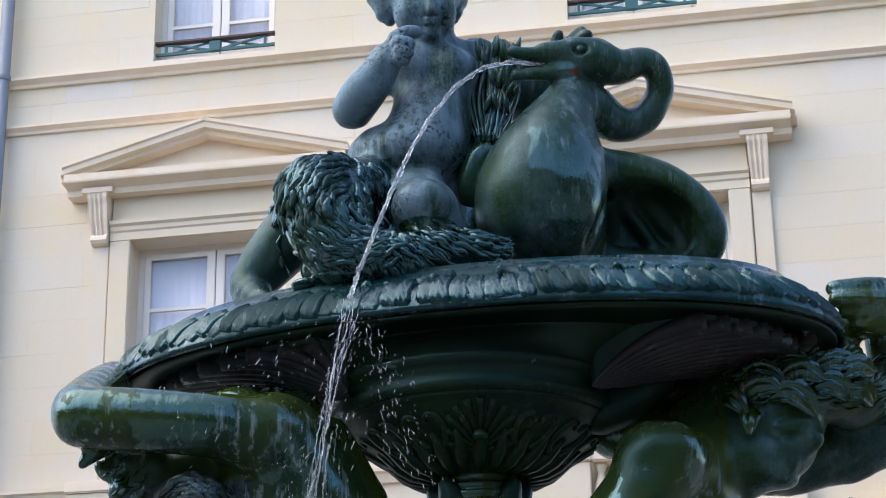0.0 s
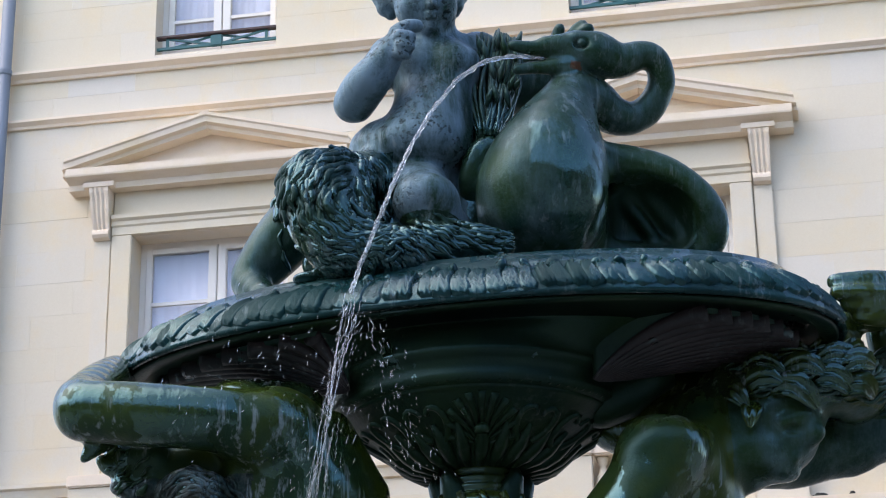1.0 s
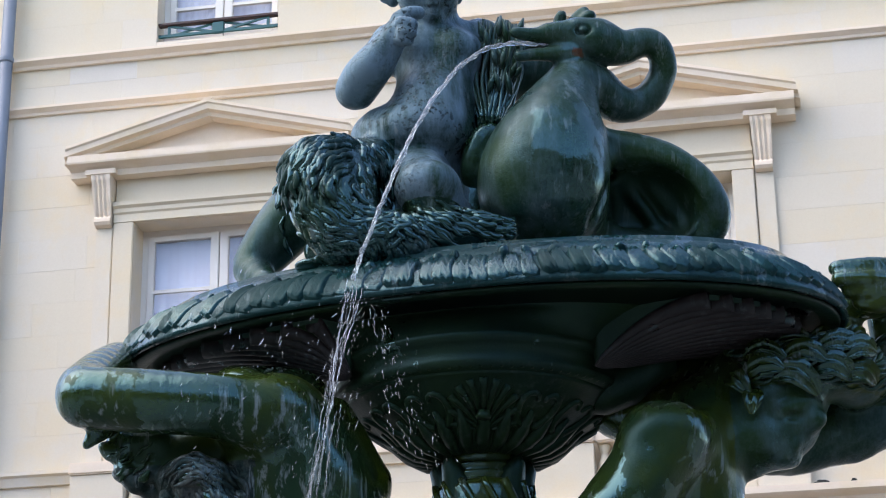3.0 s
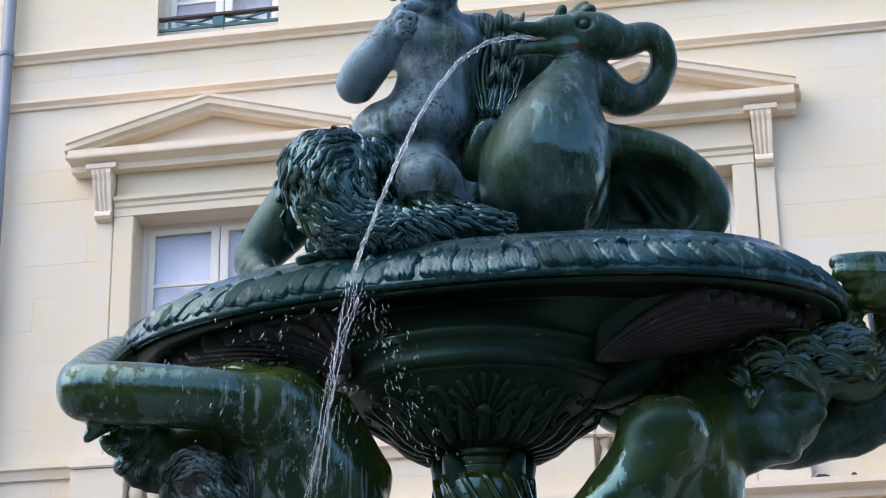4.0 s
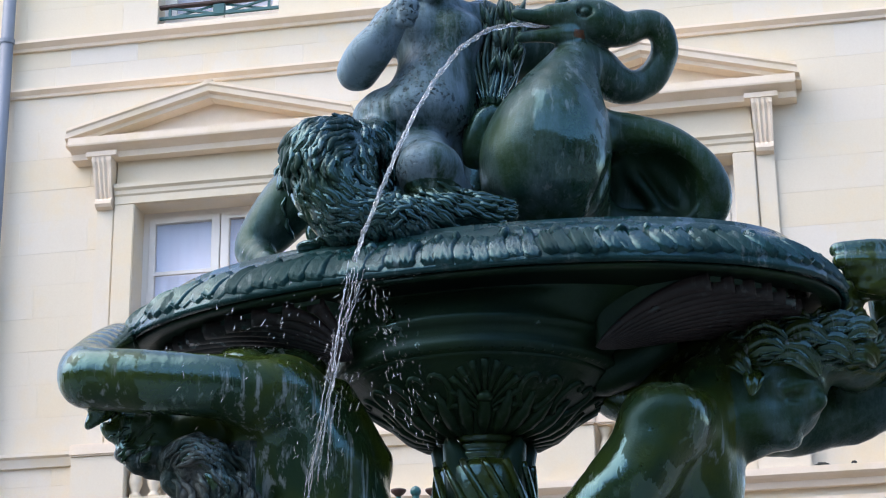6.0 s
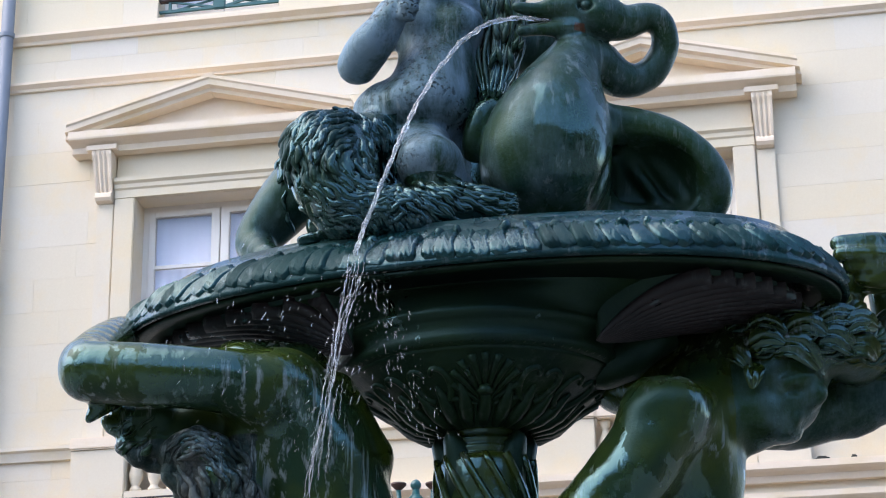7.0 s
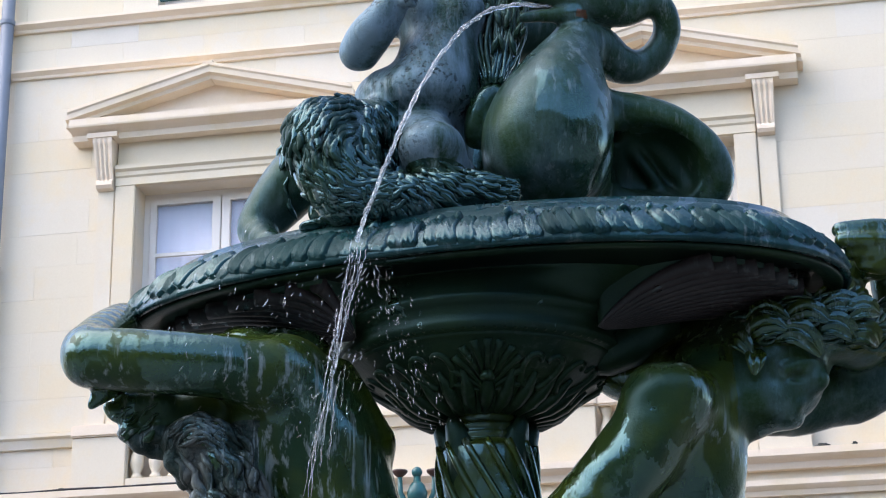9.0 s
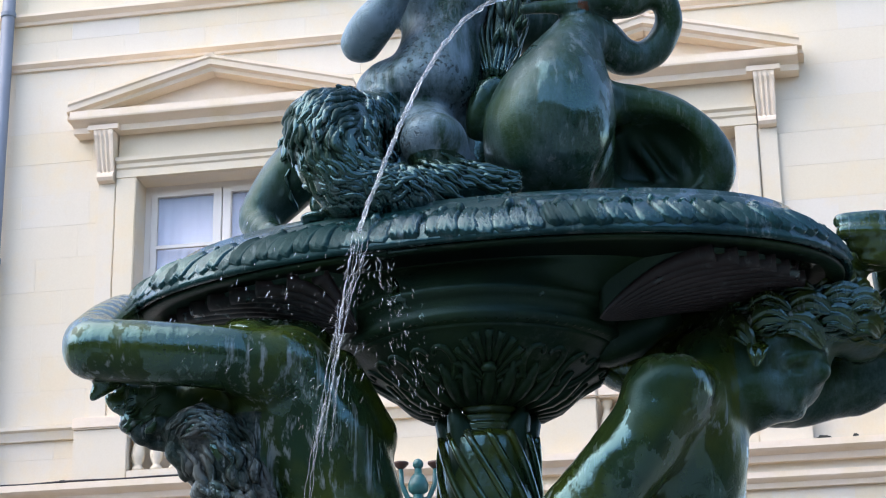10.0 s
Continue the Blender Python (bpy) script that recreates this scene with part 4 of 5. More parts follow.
    # shaggy thigh and the shaggy limb that lies across the front
    c.chain(((-0.220, -0.100, 3.071), 0.050), ((-0.272, -0.170, 3.036), 0.056), ((-0.300, -0.190, 3.007), 0.060), k=0.03)
    c.chain(((-0.296, -0.190, 3.012), 0.062), ((-0.279, -0.200, 2.948), 0.066), ((-0.247, -0.200, 2.900), 0.054), k=0.03)
    c.ball((-0.257, -0.170, 2.982), (0.060, 0.06, 0.075), 0.03)
    c.chain(((-0.247, -0.200, 2.900), 0.052), ((-0.167, -0.210, 2.882), 0.045), ((-0.078, -0.200, 2.897), 0.039), ((0.021, -0.170, 2.910), 0.026), k=0.02)
    # smooth tail that comes round behind
    c.chain(((-0.338, -0.020, 3.023), 0.058), ((-0.396, -0.010, 2.960), 0.046), ((-0.427, -0.020, 2.905), 0.034), ((-0.392, -0.080, 2.852), 0.02), k=0.02)
    c.ball((-0.311, -0.160, 2.858), (0.03, 0.03, 0.012), 0.01)
    c.limb((-0.301, -0.100, 2.908), (-0.057, -0.020, 2.962), 0.03, 0.04, 0.03)
    c.limb((-0.222, -0.060, 3.077), (-0.160, -0.060, 2.943), 0.05, 0.06, 0.03)
    # long locks of hair: they sweep round the thigh and slant down the limb
    rng = random.Random(12)
    w1 = ripple(3, 30)

    def sweep(x, z):
        dx, dz = x + 0.232, z - 2.968
        if dx > 0.004 and dz > -0.02:
            return 0.35, -0.9
        return -dz * 1.1, dx - 0.02

    c.comb(rng, 430, (-0.37, -0.185, 2.855, 3.095), sweep, 0.048, 0.0050, 1, 0.011)
    c.comb(rng, 270, (-0.25, 0.05, 2.845, 2.950), lambda x, z: (0.8, -0.62 + 6.0 * (x + 0.10)), 0.036, 0.0046, 1, 0.010)
    c.relief(lambda x, y, z: 0.0012 * w1(x, y, z), (-0.48, -0.32, 2.80), (0.1, 0.1, 3.40))
    # the last zone darkens the deep crevice beside the bird, shade put into colour
    return tagged(c.skin("child_statue", BRONZE_DRY, (BRONZE_SHAG, BRONZE_BIRD), [((-0.6, -0.4, 2.7), (-0.165, 0.2, 3.12), 1), ((-0.2, -0.4, 2.7), (0.2, -0.11, 2.955), 1), ((-0.6, -0.11, 2.7), (-0.2, 0.2, 3.09), 2), ((-0.03, -0.4, 2.7), (0.2, 0.2, 3.08), 1)]), "weathered dark green bronze statue of a seated child", "statue")


putto()


# sheaf of reeds between the child and the bird
sheaf = tagged(new("reed_sheaf"), "sheaf of thin bronze reeds beside the child", "reeds")
rng = random.Random(6)
low, high = Vector((0.011, -0.050, 3.167)), Vector((0.038, -0.020, 3.381))
for i in range(46):
    u, v = rng.uniform(-1, 1), rng.uniform(-1, 0.6)
    pts, rad = [], []
    n = 12
    stop = rng.uniform(0.80, 1.10)
    for j in range(n):
        t = j / (n - 1) * stop
        wide = 0.020 + 0.030 * math.sin(min(1.0, t) * 2.4)
        p = low.lerp(high, t) + Vector((u * wide + 0.003 * math.sin(j * 0.8 + i), v * 0.030, 0))
        pts.append(p)
        rad.append(0.0034 * (1.0 + 0.5 * ((j + i) % 4 == 0)) * (1.5 if j > n - 3 else 1.0) * (0.5 if j == n - 1 else 1.0))
    part("reed", tube(bmesh.new(), pts, rad, 6), BRONZE_BIRD, sheaf, smooth=True)
for i in range(16):
    u = rng.uniform(-1, 1)
    a = low.lerp(high, rng.uniform(0.25, 0.95)) + Vector((u * 0.04, -0.03, 0))
    b = a + Vector((rng.uniform(-0.012, 0.014), -0.006, rng.uniform(0.02, 0.05)))
    part("reed", tube(bmesh.new(), [a, a.lerp(b, 0.4) + Vector((0, -0.005, 0)), b], [0.003, 0.007, 0.002], 6), BRONZE_BIRD, sheaf, smooth=True)
core = bmesh.new()
part("core", tube(core, [low + Vector((0.006, 0.02, 0)), low.lerp(high, 0.5) + Vector((0.004, 0.02, 0)), high + Vector((0, 0.02, -0.02))], [0.025, 0.040, 0.030], 12), BRONZE_SHADED, sheaf, smooth=True)


def bird():
    c = Clay((-0.08, -0.30, 2.77), (0.50, 0.24, 3.50), 0.0038)
    # the child's forearm behind its neck
    c.chain(((-0.002, 0.020, 3.378), 0.046), ((0.063, 0.030, 3.318), 0.050), ((0.125, 0.040, 3.350), 0.042), ((0.169, 0.030, 3.401), 0.020), k=0.02)
    # near wing: a thick shell cupped round a hollow whose shade is painted in
    c.ball((0.325, 0.045, 3.035), (0.128, 0.085, 0.108), 0.02, lean=22)
    c.chain(((0.215, -0.020, 3.130), 0.036), ((0.277, -0.030, 3.122), 0.034), ((0.345, -0.035, 3.096), 0.030), ((0.392, -0.030, 3.062), 0.027), ((0.419, -0.020, 3.022), 0.025), ((0.423, -0.005, 2.985), 0.022), ((0.408, 0.010, 2.962), 0.018), k=0.018)
    c.ball((0.300, -0.055, 3.010), (0.098, 0.085, 0.076), 0.012, lean=20, cut=True)
    c.ball((0.255, -0.050, 2.985), (0.085, 0.080, 0.085), 0.012, cut=True)
    c.chain(((0.212, 0.010, 2.962), 0.030), ((0.307, 0.020, 2.955), 0.022), ((0.410, 0.030, 2.962), 0.018), k=0.02)
    c.limb((0.262, 0.010, 3.075), (0.330, 0.020, 2.975), 0.012, 0.010, 0.02)
    c.limb((0.310, 0.010, 3.070), (0.372, 0.020, 2.990), 0.009, 0.008, 0.02)
    # breast and body
    c.chain(((0.167, -0.060, 3.248), 0.044), ((0.140, -0.090, 3.178), 0.068), ((0.112, -0.110, 3.090), 0.100), ((0.098, -0.100, 3.022), 0.110), ((0.105, -0.030, 2.975), 0.08), k=0.06)
    c.ball((0.128, -0.090, 3.053), (0.090, 0.095, 0.115), 0.05)
    c.ball((0.140, 0.010, 3.020), (0.085, 0.07, 0.075), 0.04)
    c.limb((0.233, -0.085, 3.121), (0.206, -0.125, 2.944), 0.006, 0.008, 0.03, cut=True)
    # neck in a loop, head
    c.chain(((0.169, -0.060, 3.250), 0.042), ((0.206, -0.040, 3.254), 0.040), ((0.243, -0.020, 3.233), 0.033), ((0.280, -0.010, 3.227), 0.027), ((0.316, -0.010, 3.246), 0.025), ((0.339, -0.020, 3.285), 0.022), ((0.340, -0.035, 3.314), 0.0215), ((0.327, -0.045, 3.335), 0.022), ((0.301, -0.050, 3.340), 0.024), ((0.262, -0.060, 3.325), 0.030), ((0.222, -0.070, 3.330), 0.038), k=0.016)
    c.ball((0.197, -0.070, 3.336), (0.056, 0.038, 0.038), 0.02)
    c.limb((0.173, -0.085, 3.343), (0.123, -0.100, 3.339), 0.028, 0.017, 0.02)
    c.chain(((0.144, -0.095, 3.336), 0.016), ((0.096, -0.105, 3.331), 0.010), ((0.058, -0.110, 3.335), 0.006), k=0.012)
    c.chain(((0.164, -0.085, 3.303), 0.018), ((0.116, -0.100, 3.294), 0.009), ((0.067, -0.110, 3.285), 0.007), k=0.012)
    c.limb((0.144, -0.085, 3.320), (0.080, -0.100, 3.309), 0.005, 0.004, 0.006)
    c.ball((0.187, -0.108, 3.338), (0.015, 0.007, 0.011), 0.006, cut=True)
    c.ball((0.188, -0.106, 3.339), (0.010, 0.007, 0.007), 0.002)
    c.limb((0.175, -0.105, 3.347), (0.202, -0.105, 3.349), 0.003, 0.003, 0.004)
    c.ball((0.143, -0.100, 3.329), (0.008, 0.004, 0.003), 0.004, cut=True)
    # the child's fingertips on its crown
    c.chain(((0.147, -0.040, 3.374), 0.009), ((0.148, -0.040, 3.391), 0.008), ((0.153, -0.045, 3.403), 0.0065), k=0.004)
    c.chain(((0.171, -0.040, 3.383), 0.009), ((0.184, -0.050, 3.397), 0.008), ((0.196, -0.055, 3.404), 0.0065), k=0.004)
    c.chain(((0.183, -0.050, 3.378), 0.009), ((0.198, -0.060, 3.389), 0.008), ((0.206, -0.065, 3.390), 0.006), k=0.004)
    # far wing, behind the child
    c.chain(((0.026, -0.050, 3.164), 0.018), ((-0.011, -0.070, 3.131), 0.020), ((-0.024, -0.070, 3.081), 0.018), ((-0.016, -0.030, 3.047), 0.022), k=0.012)
    w, v = ripple(21, 30), ripple(22, 70)
    c.relief(lambda x, y, z: 0.0008 * w(x, y, z) + 0.0003 * v(x, y, z), (-0.07, -0.29, 2.8), (0.48, 0.2, 3.45))
    # finish 1 is the darker bronze that paints shade into the wing's hollow
    return tagged(c.skin("bird_statue", BRONZE_BIRD, (BRONZE_SHADED, BRONZE_RUST), [((0.166, -0.2, 3.289), (0.186, -0.06, 3.303), 2), ((0.225, -0.05, 2.7), (0.385, 0.3, 3.085), 1)]), "dark green bronze water bird statue with looped neck", "statue")


bird()


# ---- bearded figure bending under the basin ----
def triton_left():
    c = Clay((-0.86, -0.40, 2.05), (-0.06, 0.30, 2.84), 0.004)
    # shoulder and back
    c.chain(((-0.368, -0.170, 2.567), 0.080), ((-0.325, -0.120, 2.503), 0.104), ((-0.290, -0.080, 2.398), 0.110), ((-0.262, -0.040, 2.268), 0.116), ((-0.241, 0.000, 2.130), 0.13), k=0.05)
    c.limb((-0.451, -0.080, 2.664), (-0.331, -0.080, 2.650), 0.038, 0.048, 0.025)
    c.limb((-0.271, -0.100, 2.604), (-0.230, -0.060, 2.492), 0.028, 0.055, 0.03)
    c.limb((-0.344, -0.230, 2.517), (-0.307, -0.200, 2.332), 0.004, 0.004, 0.05, cut=True)
    # bowed head, face to the side
    c.ball((-0.501, -0.130, 2.518), (0.080, 0.065, 0.065), 0.03)
    c.ball((-0.573, -0.135, 2.513), (0.055, 0.050, 0.046), 0.03)
    c.limb((-0.438, -0.130, 2.527), (-0.381, -0.110, 2.471), 0.055, 0.07, 0.03)
    c.limb((-0.425, -0.190, 2.530), (-0.401, -0.170, 2.340), 0.024, 0.030, 0.015)
    c.limb((-0.638, -0.150, 2.543), (-0.569, -0.170, 2.538), 0.022, 0.026, 0.012)
    c.chain(((-0.630, -0.155, 2.518), 0.013), ((-0.619, -0.160, 2.490), 0.014), ((-0.600, -0.165, 2.471), 0.017), k=0.010)
    c.ball((-0.592, -0.190, 2.498), (0.018, 0.012, 0.010), 0.008, cut=True)
    c.ball((-0.572, -0.175, 2.485), (0.022, 0.016, 0.016), 0.012)
    c.limb((-0.586, -0.155, 2.458), (-0.558, -0.165, 2.454), 0.012, 0.013, 0.006)
    # rolled moustache and the beard in heavy locks
    c.chain(((-0.550, -0.180, 2.468), 0.016), ((-0.530, -0.195, 2.479), 0.020), ((-0.504, -0.205, 2.484), 0.021), ((-0.473, -0.205, 2.476), 0.020), ((-0.445, -0.195, 2.455), 0.014), k=0.006)
    c.chain(((-0.544, -0.185, 2.457), 0.010), ((-0.519, -0.205, 2.463), 0.012), ((-0.493, -0.215, 2.466), 0.012), ((-0.462, -0.210, 2.455), 0.009), k=0.004)
    c.chain(((-0.524, -0.165, 2.450), 0.028), ((-0.504, -0.170, 2.424), 0.030), ((-0.475, -0.165, 2.391), 0.026), k=0.008)
    c.chain(((-0.493, -0.185, 2.454), 0.026), ((-0.468, -0.190, 2.423), 0.030), ((-0.445, -0.180, 2.377), 0.026), k=0.008)
    c.chain(((-0.465, -0.185, 2.449), 0.020), ((-0.440, -0.190, 2.403), 0.024), ((-0.421, -0.180, 2.348), 0.022), k=0.008)
    c.chain(((-0.476, -0.160, 2.392), 0.028), ((-0.446, -0.160, 2.353), 0.030), ((-0.413, -0.150, 2.297), 0.026), k=0.008)
    c.chain(((-0.534, -0.130, 2.469), 0.035), ((-0.480, -0.130, 2.428), 0.050), ((-0.436, -0.120, 2.362), 0.055), ((-0.389, -0.100, 2.288), 0.05), k=0.02)
    rng = random.Random(3)
    first_lock, last_lock = np.array((-0.538, -0.185, 2.457)), np.array((-0.420, -0.185, 2.332))
    for i in range(22):
        t = (i + rng.random()) / 22
        a = first_lock * (1 - t) + last_lock * t + np.array((rng.uniform(-0.03, 0.03), rng.uniform(-0.012, 0.012), rng.uniform(-0.02, 0.03)))
        b = a + np.array((rng.uniform(0.0, 0.03), rng.uniform(-0.012, 0.004), -rng.uniform(0.03, 0.05)))
        m = (a + b) / 2 + np.array((rng.uniform(-0.014, 0.014), -0.012, 0))
        c.chain((a, 0.009), (m, 0.0105), (b, 0.005), k=0.003)
    # leaves and pointed locks about the brow
    c.chain(((-0.647, -0.170, 2.571), 0.012), ((-0.666, -0.190, 2.554), 0.013), ((-0.685, -0.195, 2.529), 0.0035), k=0.004)
    c.chain(((-0.620, -0.150, 2.538), 0.020), ((-0.645, -0.160, 2.526), 0.013), ((-0.662, -0.165, 2.536), 0.005), k=0.005)
    c.chain(((-0.623, -0.150, 2.505), 0.014), ((-0.630, -0.160, 2.488), 0.009), ((-0.636, -0.165, 2.489), 0.004), k=0.005)
    w, v = ripple(31, 80), ripple(33, 28)
    c.relief(lambda x, y, z: 0.0028 * np.abs(np.sin(x * 210 + z * 250 + y * 60 + 2.4 * v(x, y, z))) + 0.0015 * w(x, y, z), (-0.58, -0.35, 2.20), (-0.385, -0.10, 2.50))
    # raised arm: upper arm, elbow, forearm going back to the rim
    c.chain(((-0.680, -0.235, 2.602), 0.047), ((-0.590, -0.245, 2.591), 0.050), ((-0.500, -0.245, 2.584), 0.049), ((-0.440, -0.230, 2.580), 0.053), ((-0.393, -0.205, 2.568), 0.064), k=0.014)
    c.ball((-0.688, -0.215, 2.609), (0.042, 0.044, 0.048), 0.02)
    c.chain(((-0.692, -0.195, 2.626), 0.043), ((-0.686, -0.080, 2.690), 0.040), ((-0.676, 0.040, 2.752), 0.034), k=0.02)
    c.ball((-0.367, -0.190, 2.589), (0.065, 0.07, 0.050), 0.03)
    # muscle of the shoulder, with the fold where the arm leaves it
    c.ball((-0.430, -0.150, 2.640), (0.050, 0.050, 0.034), 0.02)
    c.ball((-0.335, -0.175, 2.560), (0.060, 0.060, 0.075), 0.03, lean=-30)
    c.relief(lambda x, y, z: 0.002 * v(x, y, z), (-0.40, -0.4, 2.1), (-0.1, 0.2, 2.8))
    # combed locks of moustache and beard
    c.comb(rng, 70, (-0.56, -0.43, 2.440, 2.500), lambda x, z: (1.0, 0.9 - 22.0 * (x + 0.54)), 0.050, 0.0036, 1)
    c.comb(rng, 90, (-0.56, -0.395, 2.29, 2.445), lambda x, z: (0.55 + 0.5 * math.sin(z * 70), -0.9), 0.050, 0.0066, 1, 0.006)
    c.comb(rng, 14, (-0.65, -0.57, 2.470, 2.545), lambda x, z: (-0.7, -0.5), 0.030, 0.0040, 0, 0.006)
    return tagged(c.skin("bearded_figure_statue", BRONZE_WET, (BRONZE_BEARD,), [((-0.75, -0.225, 2.0), (-0.40, 0.0, 2.495), 1)]), "wet dark green bronze bearded figure bearing the basin", "statue")


triton_left()


def triton_right():
    c = Clay((0.02, -0.40, 2.05), (0.92, 0.34, 2.95), 0.0045)
    # shoulder, upper arm that runs down, flank
    c.chain(((0.290, -0.200, 2.520), 0.064), ((0.268, -0.195, 2.488), 0.066), ((0.230, -0.190, 2.433), 0.064), ((0.134, -0.160, 2.322), 0.066), ((0.045, -0.120, 2.208), 0.07), k=0.03)
    c.ball((0.284, -0.190, 2.534), (0.070, 0.07, 0.050), 0.03)
    c.chain(((0.356, -0.100, 2.543), 0.068), ((0.343, -0.080, 2.448), 0.082), ((0.328, -0.050, 2.355), 0.092), ((0.305, 0.000, 2.218), 0.11), ((0.290, 0.000, 2.122), 0.12), k=0.05)
    c.limb((0.344, -0.160, 2.536), (0.363, -0.150, 2.484), 0.03, 0.02, 0.03)
    # neck and head turned aside
    c.limb((0.369, -0.060, 2.605), (0.459, -0.060, 2.614), 0.07, 0.078, 0.04)
    c.ball((0.502, -0.080, 2.633), (0.090, 0.075, 0.080), 0.03, lean=15)
    c.ball((0.496, -0.090, 2.564), (0.062, 0.055, 0.055), 0.04)
    c.ball((0.472, -0.125, 2.534), (0.026, 0.024, 0.024), 0.03)
    c.chain(((0.545, -0.115, 2.605), 0.012), ((0.555, -0.135, 2.574), 0.012), ((0.547, -0.130, 2.564), 0.010), k=0.015)
    c.limb((0.537, -0.115, 2.546), (0.514, -0.130, 2.530), 0.008, 0.010, 0.008)
    c.limb((0.528, -0.110, 2.531), (0.508, -0.120, 2.519), 0.008, 0.010, 0.008)
    c.ball((0.503, -0.100, 2.508), (0.026, 0.024, 0.016), 0.015)
    c.limb((0.498, -0.150, 2.587), (0.545, -0.140, 2.603), 0.009, 0.008, 0.012)
    c.ball((0.517, -0.150, 2.574), (0.016, 0.010, 0.008), 0.008, cut=True)
    # the other arm behind the head
    c.chain(((0.424, 0.000, 2.578), 0.060), ((0.532, 0.040, 2.585), 0.060), ((0.638, 0.050, 2.606), 0.058), ((0.731, 0.040, 2.640), 0.055), k=0.03)
    c.chain(((0.731, 0.040, 2.640), 0.055), ((0.787, 0.020, 2.740), 0.045), ((0.761, -0.020, 2.824), 0.035), k=0.03)
    c.ball((0.370, 0.030, 2.678), (0.13, 0.08, 0.062), 0.03)
    # fingers laid on the rim
    c.ball((0.719, -0.080, 2.841), (0.05, 0.05, 0.035), 0.02)
    c.chain(((0.705, -0.130, 2.848), 0.015), ((0.665, -0.150, 2.843), 0.014), ((0.609, -0.150, 2.841), 0.011), k=0.006)
    c.chain(((0.700, -0.140, 2.823), 0.015), ((0.661, -0.160, 2.816), 0.014), ((0.609, -0.160, 2.816), 0.011), k=0.006)
    c.chain(((0.701, -0.130, 2.805), 0.015), ((0.666, -0.150, 2.796), 0.013), ((0.627, -0.150, 2.798), 0.010), k=0.006)
    c.chain(((0.721, -0.120, 2.784), 0.014), ((0.677, -0.140, 2.778), 0.013), ((0.647, -0.140, 2.781), 0.010), k=0.006)
    c.ball((0.683, -0.060, 2.809), (0.045, 0.04, 0.030), 0.015)
    c.limb((0.645, -0.030, 2.810), (0.632, -0.030, 2.721), 0.026, 0.04, 0.02)
    c.limb((0.720, 0.000, 2.821), (0.719, 0.000, 2.713), 0.03, 0.03, 0.02)
    # hair and leaf crown
    c.ball((0.560, -0.080, 2.679), (0.11, 0.075, 0.06), 0.02)
    c.ball((0.640, -0.050, 2.677), (0.07, 0.07, 0.06), 0.02)
    c.ball((0.300, 0.010, 2.625), (0.12, 0.07, 0.055), 0.03)
    c.limb((0.423, -0.050, 2.660), (0.442, -0.080, 2.547), 0.06, 0.06, 0.03)
    w, v = ripple(41, 40), ripple(43, 80)
    c.relief(lambda x, y, z: 0.0022 * w(x, y, z) + 0.0006 * v(x, y, z), (0.03, -0.4, 2.1), (0.9, 0.3, 2.85))
    rng = random.Random(8)
    c.comb(rng, 230, (0.42, 0.70, 2.635, 2.745), lambda x, z: (0.95, 0.30 + 0.45 * math.sin(x * 34 + z * 20)), 0.055, 0.0032, 1, 0.008)

    def laurel(x0, z0, x1, z1, width, bend=0.0):
        way = []
        for i in range(5):
            t = i / 4
            x, z = x0 + (x1 - x0) * t, z0 + (z1 - z0) * t + bend * math.sin(math.pi * t)
            y = c.front(x, z)
            way.append((x, (y if y is not None else (way[-1][1] if way else -0.12)) - 0.004 - 0.012 * t, z))
        way = [(x, min(way[0][1], y + 0.02), z) if i == 0 else (x, y, z) for i, (x, y, z) in enumerate(way)]
        c.blade(way, width * 1.15, 0, 0.012, 0.35)

    laurel(0.430, 2.640, 0.500, 2.652, 0.018, 0.012)
    laurel(0.480, 2.640, 0.560, 2.612, 0.020, 0.020)
    laurel(0.440, 2.690, 0.505, 2.672, 0.016, 0.010)
    laurel(0.500, 2.672, 0.575, 2.668, 0.018, 0.014)
    laurel(0.545, 2.650, 0.625, 2.640, 0.019, 0.018)
    laurel(0.560, 2.690, 0.640, 2.700, 0.017, 0.010)
    laurel(0.600, 2.672, 0.670, 2.692, 0.018, 0.012)
    laurel(0.605, 2.640, 0.668, 2.640, 0.018, 0.014)
    laurel(0.450, 2.625, 0.440, 2.575, 0.015)
    laurel(0.405, 2.650, 0.440, 2.610, 0.016, 0.008)
    laurel(0.480, 2.718, 0.550, 2.716, 0.015, 0.008)
    laurel(0.560, 2.722, 0.640, 2.738, 0.015, 0.006)
    laurel(0.410, 2.700, 0.460, 2.722, 0.015, 0.006)
    laurel(0.620, 2.700, 0.672, 2.735, 0.014, 0.004)
    return tagged(c.skin("crowned_figure_statue", BRONZE_WET, (BRONZE_BIRD,), [((0.41, -0.4, 2.45), (0.95, 0.4, 2.63), 1)]), "wet dark green bronze leaf-crowned figure bearing the basin", "statue")


triton_right()

